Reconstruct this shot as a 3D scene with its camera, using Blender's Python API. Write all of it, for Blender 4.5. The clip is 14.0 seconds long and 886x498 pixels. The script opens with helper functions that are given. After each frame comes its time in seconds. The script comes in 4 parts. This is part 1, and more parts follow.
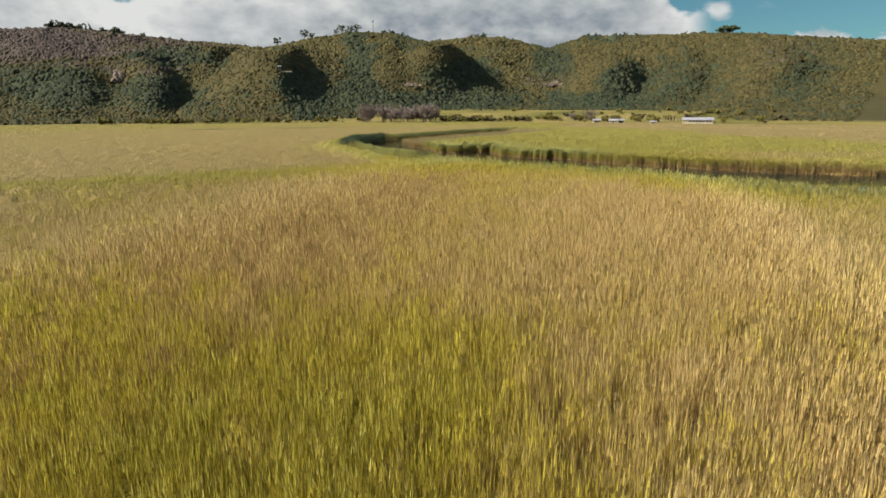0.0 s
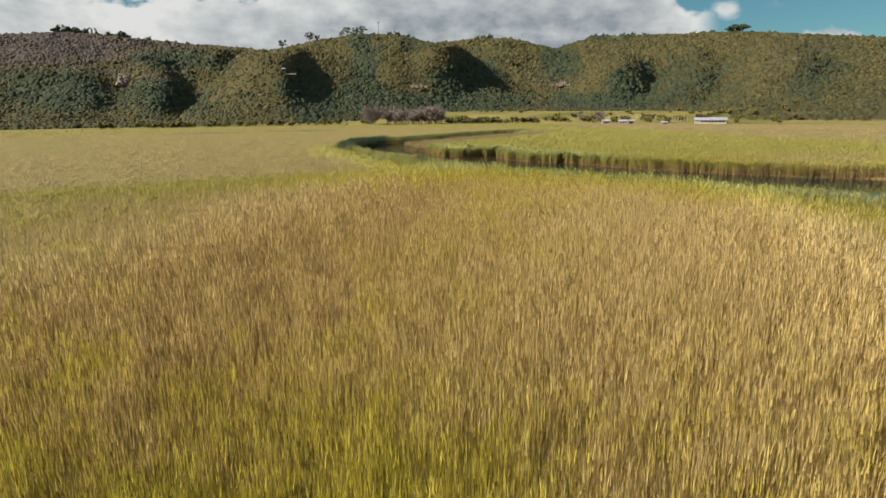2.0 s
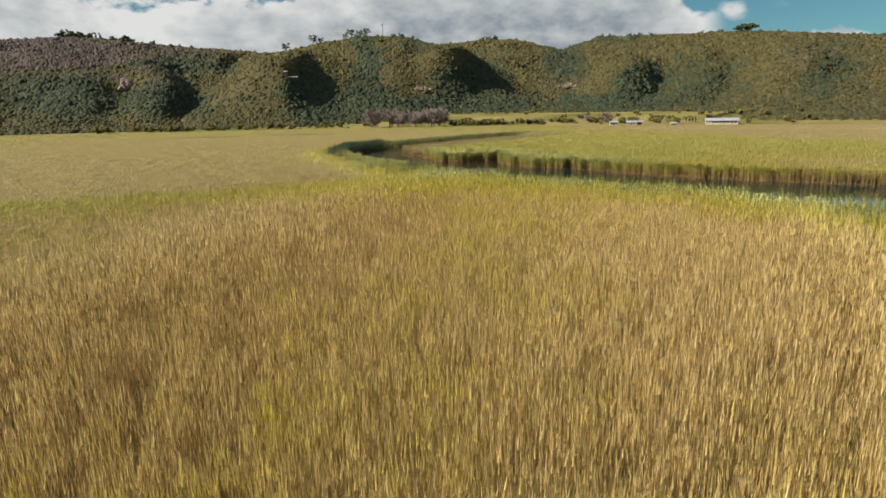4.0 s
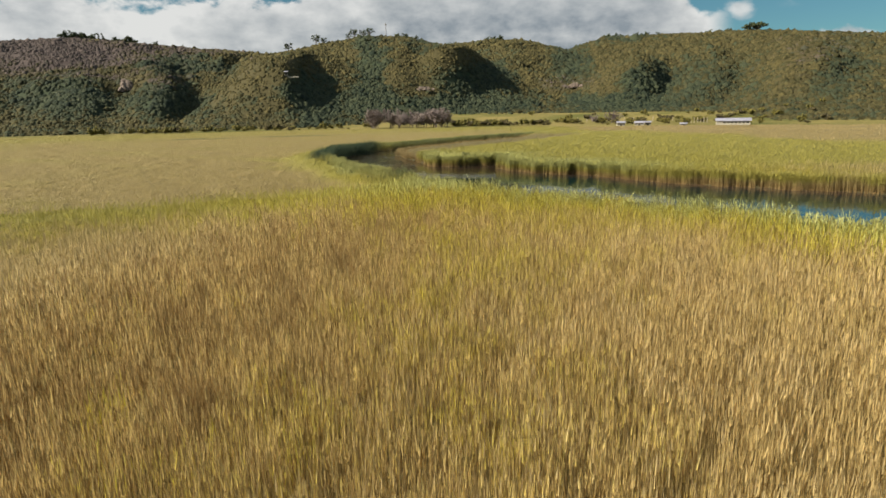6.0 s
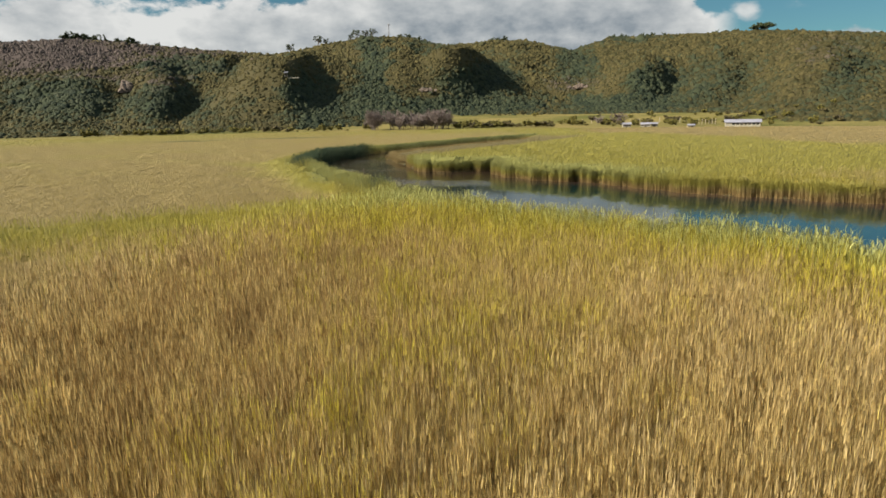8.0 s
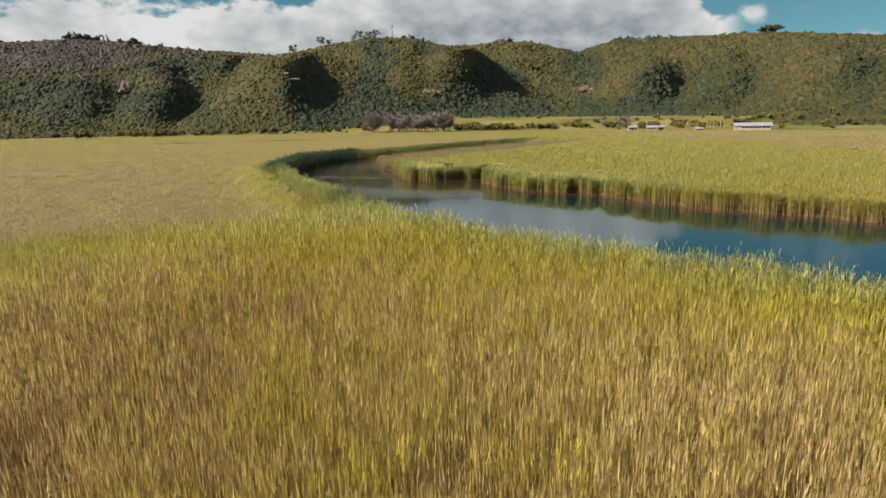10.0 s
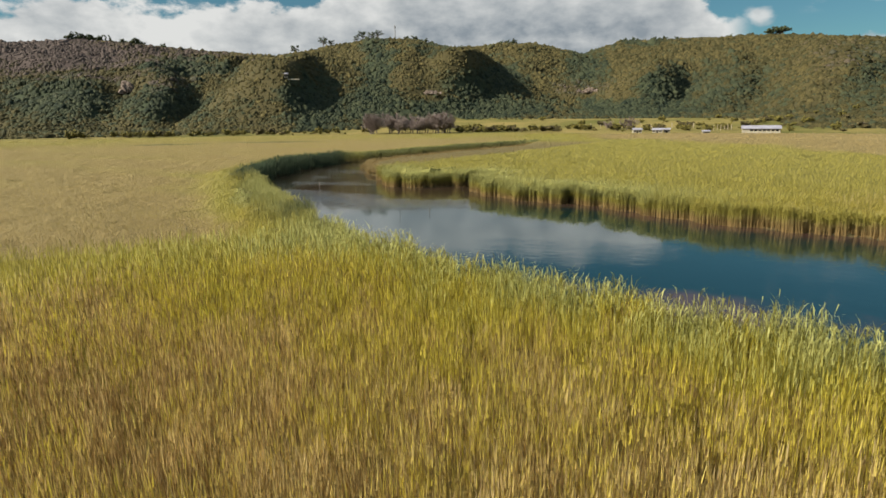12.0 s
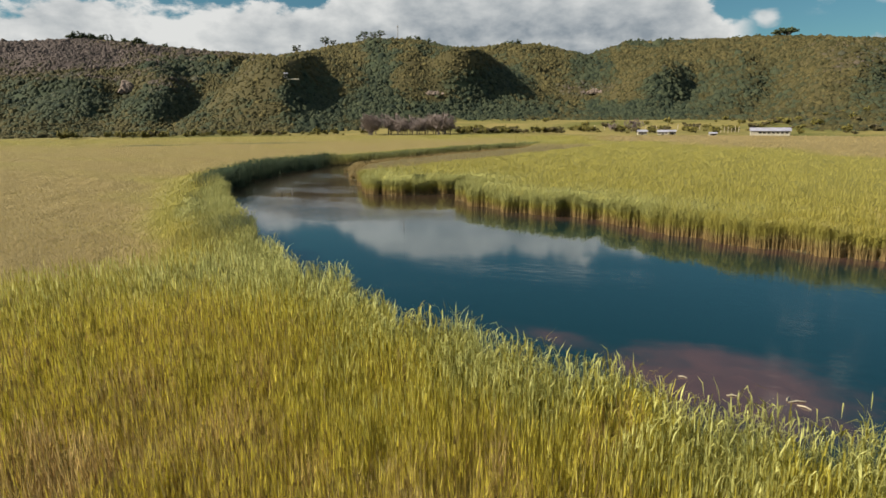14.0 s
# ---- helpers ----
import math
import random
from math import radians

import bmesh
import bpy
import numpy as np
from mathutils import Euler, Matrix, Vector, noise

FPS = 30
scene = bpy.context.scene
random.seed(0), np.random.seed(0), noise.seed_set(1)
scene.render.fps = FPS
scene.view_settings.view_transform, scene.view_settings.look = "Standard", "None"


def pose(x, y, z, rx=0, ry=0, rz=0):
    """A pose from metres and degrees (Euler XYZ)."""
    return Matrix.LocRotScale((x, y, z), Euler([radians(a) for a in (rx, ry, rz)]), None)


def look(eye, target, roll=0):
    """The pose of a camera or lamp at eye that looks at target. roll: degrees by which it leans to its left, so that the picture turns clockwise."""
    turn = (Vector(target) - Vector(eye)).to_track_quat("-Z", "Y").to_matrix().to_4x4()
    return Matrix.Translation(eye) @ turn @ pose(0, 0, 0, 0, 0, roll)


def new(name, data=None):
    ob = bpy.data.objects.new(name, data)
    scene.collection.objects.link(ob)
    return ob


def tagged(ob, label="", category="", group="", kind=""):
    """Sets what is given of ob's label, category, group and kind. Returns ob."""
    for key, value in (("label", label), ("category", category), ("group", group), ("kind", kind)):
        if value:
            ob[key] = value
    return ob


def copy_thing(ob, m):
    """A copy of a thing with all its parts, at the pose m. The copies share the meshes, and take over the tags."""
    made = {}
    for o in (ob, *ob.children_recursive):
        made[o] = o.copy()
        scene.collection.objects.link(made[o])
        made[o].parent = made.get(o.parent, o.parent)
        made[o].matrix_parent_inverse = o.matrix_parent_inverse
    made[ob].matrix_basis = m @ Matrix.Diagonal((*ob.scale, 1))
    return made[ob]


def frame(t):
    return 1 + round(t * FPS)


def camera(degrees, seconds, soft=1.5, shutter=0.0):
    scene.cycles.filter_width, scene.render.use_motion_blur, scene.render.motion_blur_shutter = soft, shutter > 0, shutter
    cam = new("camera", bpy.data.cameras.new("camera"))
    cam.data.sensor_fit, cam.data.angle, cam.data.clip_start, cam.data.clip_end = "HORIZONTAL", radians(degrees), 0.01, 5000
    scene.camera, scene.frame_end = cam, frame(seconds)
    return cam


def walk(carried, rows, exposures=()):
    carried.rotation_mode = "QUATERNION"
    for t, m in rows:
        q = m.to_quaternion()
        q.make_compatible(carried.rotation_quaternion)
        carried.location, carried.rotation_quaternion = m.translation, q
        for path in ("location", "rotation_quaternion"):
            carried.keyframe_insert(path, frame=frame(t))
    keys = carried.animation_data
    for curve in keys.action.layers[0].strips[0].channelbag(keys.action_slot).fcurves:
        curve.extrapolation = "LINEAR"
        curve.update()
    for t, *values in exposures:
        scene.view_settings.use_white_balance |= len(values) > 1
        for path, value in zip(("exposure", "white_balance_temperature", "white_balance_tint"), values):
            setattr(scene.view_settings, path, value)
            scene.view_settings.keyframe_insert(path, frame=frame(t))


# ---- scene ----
cam = camera(74.0, 14.0, soft=1.62)
PATH = [
    (0, (1.147, 0.233, 8.025), (0.689, 2.123, 7.557), -0.1),
    (0.5, (0.939, 1.732, 8.025), (0.474, 3.621, 7.559), -0.2),
    (1, (0.717, 3.281, 8.012), (0.246, 5.169, 7.547), -0.3),
    (1.5, (0.506, 4.89, 7.94), (0.029, 6.776, 7.477), -0.4),
    (2, (0.331, 6.567, 7.91), (-0.152, 8.452, 7.448), -0.5),
    (2.5, (0.234, 8.262, 7.914), (-0.255, 10.146, 7.453), -0.6),
    (3, (0.086, 10.051, 7.897), (-0.408, 11.934, 7.438), -0.7),
    (3.5, (-0.027, 11.856, 7.842), (-0.527, 13.738, 7.385), -0.8),
    (5.8, (-0.408, 21.14, 7.659), (-0.93, 23.019, 7.212), -1.0),
    (6, (-0.423, 21.925, 7.686), (-0.947, 23.801, 7.234), -1.0),
    (6.5, (-0.479, 23.741, 7.617), (-1.007, 25.616, 7.166), -1.0),
    (7, (-0.508, 25.414, 7.582), (-1.04, 27.289, 7.132), -1.0),
    (9.5, (-0.382, 35.063, 7.58), (-0.934, 36.934, 7.137), -0.9),
    (10, (-0.312, 36.743, 7.585), (-0.868, 38.613, 7.144), -0.8),
    (10.5, (-0.178, 38.379, 7.562), (-0.738, 40.248, 7.124), -0.8),
    (11, (-0.096, 40.003, 7.565), (-0.659, 41.871, 7.128), -0.8),
    (11.5, (-0.046, 41.616, 7.563), (-0.613, 43.484, 7.127), -0.6),
    (12, (-0.014, 43.2, 7.551), (-0.584, 45.067, 7.115), -0.6),
    (12.5, (0.048, 44.989, 7.485), (-0.526, 46.855, 7.05), -0.5),
    (13, (0.054, 46.565, 7.504), (-0.523, 48.43, 7.07), -0.5),
    (13.5, (0.076, 48.148, 7.5), (-0.503, 50.012, 7.067), -0.4),
    (14, (0.086, 49.733, 7.5), (-0.497, 51.597, 7.067), -0.4),
]
walk(cam, [(t, look(eye, target, roll)) for t, eye, target, roll in PATH])

# ---- light ----
SUN_AZ, SUN_EL = -121.0, 33.0          # degrees from +y towards +x, and above the horizon


def towards(az, el=0.0):
    a, e = radians(az), radians(el)
    return Vector((math.sin(a) * math.cos(e), math.cos(a) * math.cos(e), math.sin(e)))


sun = new("sun", bpy.data.lights.new("sun", "SUN"))
sun.data.energy, sun.data.angle, sun.data.color = 5.0, radians(0.6), (1.0, 0.9, 0.74)
scene.view_settings.exposure = 0.63
sun.matrix_world = look(towards(SUN_AZ, SUN_EL) * 100, (0, 0, 0))


class Nodes:
    """Short-hand for building node trees."""

    def __init__(self, tree):
        self.tree = tree

    def add(self, kind, ins=(), **props):
        n = self.tree.nodes.new(kind)
        if "operation" in props:
            n.operation = props["operation"]
        if "interpolation_type" in props:
            n.interpolation_type = props["interpolation_type"]
        if "data_type" in props:
            n.data_type, n.blend_type = props["data_type"], props["blend_type"]
        if "noise_dimensions" in props:
            n.noise_dimensions = props["noise_dimensions"]
        if "attribute_name" in props:
            n.attribute_name = props["attribute_name"]
        for key, value in dict(ins).items():
            self.put(n.inputs[key], value)
        return n

    def put(self, socket, value):
        if isinstance(value, bpy.types.NodeSocket):
            self.tree.links.new(value, socket)
        else:
            socket.default_value = value

    def math(self, op, a, b=0.0, c=0.0, clamp=False):
        n = self.add("ShaderNodeMath", {0: a, 1: b, 2: c}, operation=op)
        n.use_clamp = clamp
        return n.outputs[0]

    def step(self, v, lo, hi, a=0.0, b=1.0):
        return self.add("ShaderNodeMapRange", {"Value": v, "From Min": lo, "From Max": hi, "To Min": a, "To Max": b},
                        interpolation_type="SMOOTHSTEP").outputs[0]

    def mix(self, f, a, b, mode="MIX"):
        n = self.add("ShaderNodeMix", data_type="RGBA", blend_type=mode)
        self.put(n.inputs[0], f), self.put(n.inputs[6], a), self.put(n.inputs[7], b)
        return n.outputs[2]

    def noise(self, vec, scale, detail=4.0, rough=0.55, dims="3D"):
        return self.add("ShaderNodeTexNoise", {"Vector": vec, "Scale": scale, "Detail": detail, "Roughness": rough},
                        noise_dimensions=dims).outputs[0]

    def scaled(self, vec, s):
        return self.add("ShaderNodeMapping", {"Vector": vec, "Scale": s}).outputs[0]


def rgb(r, g, b):
    return (r, g, b, 1.0)


world = bpy.data.worlds.new("sky")
scene.world = world
world.use_nodes = True
world.node_tree.nodes.clear()
N = Nodes(world.node_tree)
sky = N.add("ShaderNodeTexSky")
sky.sky_type, sky.sun_disc = "NISHITA", False
sky.sun_elevation, sky.sun_rotation = radians(SUN_EL), radians(SUN_AZ)
sky.altitude, sky.air_density, sky.dust_density, sky.ozone_density = 20.0, 1.0, 0.4, 2.2
way = N.add("ShaderNodeTexCoord").outputs["Generated"]
xyz = N.add("ShaderNodeSeparateXYZ", {0: way})
az = N.math("ARCTAN2", xyz.outputs[0], xyz.outputs[1])
el = N.math("ARCSINE", xyz.outputs[2])
# cloud space: azimuth and elevation in radians, cumulus a little wider than tall
flat = N.add("ShaderNodeCombineXYZ", {0: az, 1: N.math("MULTIPLY", el, 1.7), 2: 0.37}).outputs[0]
puffs = N.noise(flat, 7.0, 9.0, 0.52)
lumps = N.noise(flat, 19.0, 8.0, 0.55)
wide = N.noise(flat, 3.1, 3.0, 0.5)
curl = N.noise(flat, 52.0, 6.0, 0.6)
# the top of the cloud bank over the hills
rise = N.step(az, radians(-30), radians(-22), 0.0, radians(3.6))
fall = N.step(az, radians(1.5), radians(10.5), 0.0, radians(-7.4))
top = N.math("MULTIPLY_ADD", N.math("SUBTRACT", wide, 0.5), 0.05, N.math("ADD", N.step(az, radians(-57), radians(-42), radians(7.9), radians(9.3)), N.math("ADD", rise, fall)))
over = N.math("SUBTRACT", top, el)
bank = N.math("MULTIPLY_ADD", N.math("SUBTRACT", puffs, 0.5), 0.075, N.math("MULTIPLY_ADD", N.math("SUBTRACT", lumps, 0.5), 0.06, over))
bank = N.math("MULTIPLY_ADD", N.math("SUBTRACT", curl, 0.5), 0.022, bank)
bank_mask = N.step(bank, -0.004, 0.009)
# more cloud behind and overhead, out of view, added to raise the fill light
fill_cover = N.math("ADD", N.step(xyz.outputs[1], 0.35, -0.5, 0.0, 0.16), N.step(el, radians(38), radians(60), 0.0, 0.08))
fill_cover = N.math("ADD", fill_cover, N.step(xyz.outputs[1], 0.2, 0.6, 0.0, -0.10))
stray = N.math("ADD", fill_cover, N.math("ADD", N.math("MULTIPLY", wide, 0.6), N.math("MULTIPLY", lumps, 0.45)))
stray_mask = N.math("MULTIPLY", N.step(stray, 0.62, 0.72), 0.75)
# one small puff apart from the bank
px_ = N.math("DIVIDE", N.math("SUBTRACT", az, radians(10.1)), radians(1.5))
py_ = N.math("DIVIDE", N.math("SUBTRACT", el, radians(7.9)), radians(0.75))
gone = N.math("SQRT", N.math("ADD", N.math("MULTIPLY", px_, px_), N.math("MULTIPLY", py_, py_)))
puff = N.math("MULTIPLY", N.step(N.math("MULTIPLY_ADD", N.math("SUBTRACT", lumps, 0.5), 2.2, gone), 1.1, 0.4), 0.85)
# a low cloud that looks over the crest, and thin wisps beside the puff
near_crest = N.math("MULTIPLY_ADD", N.math("SUBTRACT", lumps, 0.5), 0.05, N.math("SUBTRACT", radians(7.7), el))
near_crest = N.math("MULTIPLY", N.step(near_crest, -0.004, 0.008), N.math("MULTIPLY", N.step(az, radians(2.0), radians(3.5)), N.step(az, radians(10.0), radians(7.5))))
wisp = N.math("MULTIPLY", N.step(N.math("ADD", N.math("MULTIPLY", lumps, 0.7), N.math("MULTIPLY", puffs, 0.3)), 0.50, 0.62), N.math("MULTIPLY", N.step(az, radians(12.5), radians(14.0), 0.0, 0.5), N.step(el, radians(7.6), radians(8.6))))
wisp = N.math("MULTIPLY", wisp, N.step(az, radians(21), radians(17)))
puff = N.math("MAXIMUM", puff, N.math("MAXIMUM", near_crest, wisp))
mask = N.math("MAXIMUM", puff, N.math("MAXIMUM", bank_mask, stray_mask))
# sunlit tops and greyer undersides
lift = N.math("MULTIPLY_ADD", N.math("SUBTRACT", lumps, 0.5), 1.5, N.step(bank, 0.10, 0.0, 0.35, 0.85))
lift = N.math("ADD", lift, N.math("MULTIPLY_ADD", N.math("SUBTRACT", curl, 0.5), 0.5, N.math("MULTIPLY", N.step(az, radians(-24), radians(-8), 0.10, -0.14), N.step(el, radians(6.5), radians(11.0), 1.0, 0.1))))
shade = N.math("ADD", lift, N.math("MULTIPLY", N.math("SUBTRACT", puffs, 0.5), -1.4), clamp=True)
cloud_colour = N.mix(shade, rgb(0.33, 0.385, 0.43), rgb(0.93, 0.94, 0.92))
tint = N.mix(1.0, sky.outputs[0], rgb(0.62, 1.0, 0.98), "MULTIPLY")
clear = N.add("ShaderNodeBackground", {0: tint, 1: 0.041})
cloud = N.add("ShaderNodeBackground", {0: cloud_colour, 1: 0.51})
both = N.add("ShaderNodeMixShader", {0: mask, 1: clear.outputs[0], 2: cloud.outputs[0]})
out = N.add("ShaderNodeOutputWorld", {0: both.outputs[0]})


# ---- materials ----
def material(name, rough=0.8, spec=0.3):
    m = bpy.data.materials.new(name)
    m.use_nodes = True
    m.node_tree.nodes.clear()
    n = Nodes(m.node_tree)
    p = n.add("ShaderNodeBsdfPrincipled", {"Roughness": rough, "Specular IOR Level": spec})
    o = n.add("ShaderNodeOutputMaterial", {0: p.outputs[0]})
    pos = n.add("ShaderNodeNewGeometry").outputs["Position"]
    return m, n, p, o, pos


def bumped(n, p, height, distance, strength=0.6):
    b = n.add("ShaderNodeBump", {"Height": height, "Distance": distance, "Strength": strength})
    n.put(p.inputs["Normal"], b.outputs[0])


def mottled(name, a, b, scale=1.0, rough=0.8, spec=0.3, fine=12.0, bump=0.01, metal=0.0):
    """A surface of two near colours, mottled at two scales."""
    m, n, p, o, pos = material(name, rough, spec)
    f = n.math("ADD", n.math("MULTIPLY", n.noise(pos, scale), 0.6), n.math("MULTIPLY", n.noise(pos, scale * fine), 0.4))
    n.put(p.inputs["Base Color"], n.mix(n.step(f, 0.35, 0.65), rgb(*a), rgb(*b)))
    p.inputs["Metallic"].default_value = metal
    bumped(n, p, n.noise(pos, scale * fine), bump)
    return m


def attribute(n, name):
    return n.add("ShaderNodeAttribute", attribute_name=name).outputs["Fac"]


def reed_material(name, leafy):
    """Reed blades: green to straw by the bed's freshness, rust-brown dead leaf low down, a shade of its own for each blade."""
    m, n, p, o, pos = material(name, 0.6, 0.15)
    fresh, height = attribute(n, "fresh"), attribute(n, "height")
    each = n.add("ShaderNodeNewGeometry").outputs["Random Per Island"]
    each = n.math("MULTIPLY_ADD", n.math("SUBTRACT", each, 0.5), n.math("SUBTRACT", 1.0, attribute(n, "even")), 0.5)
    straw = n.mix(each, rgb(0.14, 0.09, 0.03), rgb(0.88, 0.68, 0.30))
    straw = n.mix(n.math("MULTIPLY", attribute(n, "even"), 0.8), straw, rgb(0.385, 0.30, 0.130))
    green = n.mix(each, rgb(0.085, 0.078, 0.006), rgb(0.74, 0.63, 0.085))
    green = n.mix(n.math("MULTIPLY", attribute(n, "even"), 0.8), green, rgb(0.375, 0.345, 0.10))
    pick = n.math("ADD", fresh, n.math("MULTIPLY", n.math("SUBTRACT", each, 0.5), 0.5))
    pick = n.math("SUBTRACT", pick, n.step(height, 0.35, 0.80, 0.42, 0.0))
    colour = n.mix(n.step(pick, 0.25, 0.75), straw, green)
    young = n.mix(each, rgb(0.045, 0.058, 0.016), rgb(0.70, 0.69, 0.25))
    colour = n.mix(n.step(pick, 0.85, 1.15), colour, young)
    colour = n.mix(attribute(n, "rush"), colour, n.mix(each, rgb(0.034, 0.062, 0.042), rgb(0.10, 0.135, 0.072)))
    dead = n.mix(each, rgb(0.21, 0.14, 0.055), rgb(0.49, 0.345, 0.15))
    low = n.math("ADD", height, n.math("MULTIPLY", n.math("SUBTRACT", each, 0.5), 0.25))
    colour = n.mix(n.math("MULTIPLY", n.step(low, 0.15, 0.5, 1.0, 0.0), n.math("SUBTRACT", 1.0, attribute(n, "rush"))), colour, dead)
    # pale flower heads over the straw
    head = n.math("MULTIPLY", n.step(height, 0.90, 1.12), n.math("MULTIPLY", n.step(pick, 0.95, 0.45), 0.55))
    colour = n.mix(n.math("MULTIPLY", head, n.math("SUBTRACT", 1.0, attribute(n, "rush"))), colour, n.mix(each, rgb(0.36, 0.28, 0.16), rgb(0.82, 0.67, 0.42)))
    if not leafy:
        # shade between the stems put into the litter's colour, strongest in the near bed
        gap_shade = n.math("MULTIPLY_ADD", n.noise(pos, 2.5, 6.0, 0.7), 0.35, n.math("MULTIPLY", n.noise(pos, 0.12, 4.0), 0.35))
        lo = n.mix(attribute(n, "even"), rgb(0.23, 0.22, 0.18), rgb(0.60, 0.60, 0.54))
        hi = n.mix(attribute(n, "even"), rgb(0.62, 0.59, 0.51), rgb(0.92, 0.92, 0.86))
        colour = n.mix(1.0, colour, n.mix(gap_shade, lo, hi), "MULTIPLY")
        bumped(n, p, n.noise(n.scaled(pos, (1, 1, 0.3)), 3.0, 6.0, 0.75), 0.3, 0.9)
    n.put(p.inputs["Base Color"], colour)
    if leafy:
        # a closed, even sward is lit as one surface
        own = n.add("ShaderNodeNewGeometry").outputs["Normal"]
        lift = n.add("ShaderNodeCombineXYZ", {2: n.math("MULTIPLY", attribute(n, "even"), 3.0)}).outputs[0]
        lay = n.add("ShaderNodeVectorMath", {0: n.add("ShaderNodeVectorMath", {0: own, 1: lift}, operation="ADD").outputs[0]}, operation="NORMALIZE").outputs[0]
        n.put(p.inputs["Normal"], lay)
        t = n.add("ShaderNodeBsdfTranslucent", {0: colour})
        n.put(o.inputs[0], n.add("ShaderNodeMixShader", {0: 0.34, 1: p.outputs[0], 2: t.outputs[0]}).outputs[0])
    return m


M_REED = reed_material("reed_leaf", True)
M_THATCH = reed_material("reed_thatch", False)


def foliage_material(name, dark, light, amount=0.2):
    m, n, p, o, pos = material(name, 0.75, 0.15)
    each = n.add("ShaderNodeNewGeometry").outputs["Random Per Island"]
    leaf = n.noise(pos, 1.1, 5.0, 0.7)
    mixf = n.math("ADD", n.math("MULTIPLY", each, 0.65), n.math("MULTIPLY", leaf, 0.5))
    n.put(p.inputs["Base Color"], n.mix(n.step(mixf, 0.15, 0.95), rgb(*dark), rgb(*light)))
    bumped(n, p, n.noise(pos, 0.9, 6.0, 0.75), 1.2, 0.9)
    return m


def forest_material(name):
    """Hill bush: olive scrub on the open slopes, dark blue-green for gully trees and shaded slopes, leafless grey-brown
    tinted for haze on the left hill.
    """
    m, n, p, o, pos = material(name, 0.8, 0.12)
    each = n.add("ShaderNodeNewGeometry").outputs["Random Per Island"]
    kind, dry_haze = attribute(n, "wood_shade"), attribute(n, "dry_haze")
    leaf = n.noise(pos, 0.8, 5.0, 0.7)
    v = n.step(n.math("ADD", n.math("MULTIPLY", each, 0.7), n.math("MULTIPLY", leaf, 0.5)), 0.2, 1.0)
    olive = n.mix(v, rgb(0.046, 0.044, 0.018), rgb(0.130, 0.110, 0.045))
    dark = n.mix(v, rgb(0.022, 0.033, 0.022), rgb(0.064, 0.076, 0.042))
    brown = n.mix(v, rgb(0.062, 0.052, 0.047), rgb(0.128, 0.102, 0.091))
    pick = n.math("ADD", kind, n.math("MULTIPLY", n.math("SUBTRACT", each, 0.5), 0.6))
    c = n.mix(n.step(pick, 0.35, 0.65), olive, dark)
    c = n.mix(n.step(n.math("ADD", dry_haze, n.math("MULTIPLY", n.math("SUBTRACT", each, 0.5), 0.5)), 0.3, 0.8), c, brown)
    n.put(p.inputs["Base Color"], c)
    bump = n.add("ShaderNodeBump", {"Height": n.noise(pos, 0.9, 7.0, 0.8), "Distance": 1.6, "Strength": 0.9}).outputs[0]
    # leaves face the sky more than the clump's own outline does
    part_n = n.add("ShaderNodeVectorMath", {0: bump, 1: (0.45, 0.45, 0.45)}, operation="MULTIPLY").outputs[0]
    sky_n = n.add("ShaderNodeVectorMath", {0: part_n, 1: (0.0, 0.0, 0.55)}, operation="ADD").outputs[0]
    n.put(p.inputs["Normal"], n.add("ShaderNodeVectorMath", {0: sky_n}, operation="NORMALIZE").outputs[0])
    return m


M_FOREST = forest_material("hill_bush")


def ground_material():
    """Marsh mud, farm pasture and hill soil in one sheet; red silt under the shallows."""
    m, n, p, o, pos = material("marsh_and_hill_soil", 0.9, 0.2)
    pasture, silt = attribute(n, "pasture"), attribute(n, "silt")
    big, fine = n.noise(pos, 0.02, 4.0), n.noise(pos, 0.35, 6.0, 0.7)
    soil = n.mix(fine, rgb(0.045, 0.040, 0.020), rgb(0.115, 0.098, 0.045))
    grass = n.mix(n.step(n.math("ADD", n.math("MULTIPLY", big, 0.65), n.math("MULTIPLY", fine, 0.35)), 0.36, 0.62),
                  rgb(0.12, 0.125, 0.028), rgb(0.28, 0.225, 0.075))
    c = n.mix(pasture, soil, grass)
    tuft = n.noise(pos, 0.22, 7.0, 0.75)
    under = n.mix(n.step(attribute(n, "wood_shade"), 0.3, 0.7), n.mix(tuft, rgb(0.036, 0.034, 0.014), rgb(0.105, 0.088, 0.036)), n.mix(tuft, rgb(0.022, 0.034, 0.02), rgb(0.066, 0.082, 0.04)))
    under = n.mix(n.step(attribute(n, "dry_haze"), 0.3, 0.8), under, n.mix(tuft, rgb(0.055, 0.045, 0.04), rgb(0.125, 0.095, 0.085)))
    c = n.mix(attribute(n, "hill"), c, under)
    c = n.mix(n.step(silt, 0.15, 0.6), c, n.mix(n.noise(pos, 1.7, 6.0, 0.7), rgb(0.34, 0.13, 0.095), rgb(0.55, 0.26, 0.20)))
    n.put(p.inputs["Base Color"], c)
    bumped(n, p, fine, 0.15, 0.5)
    return m


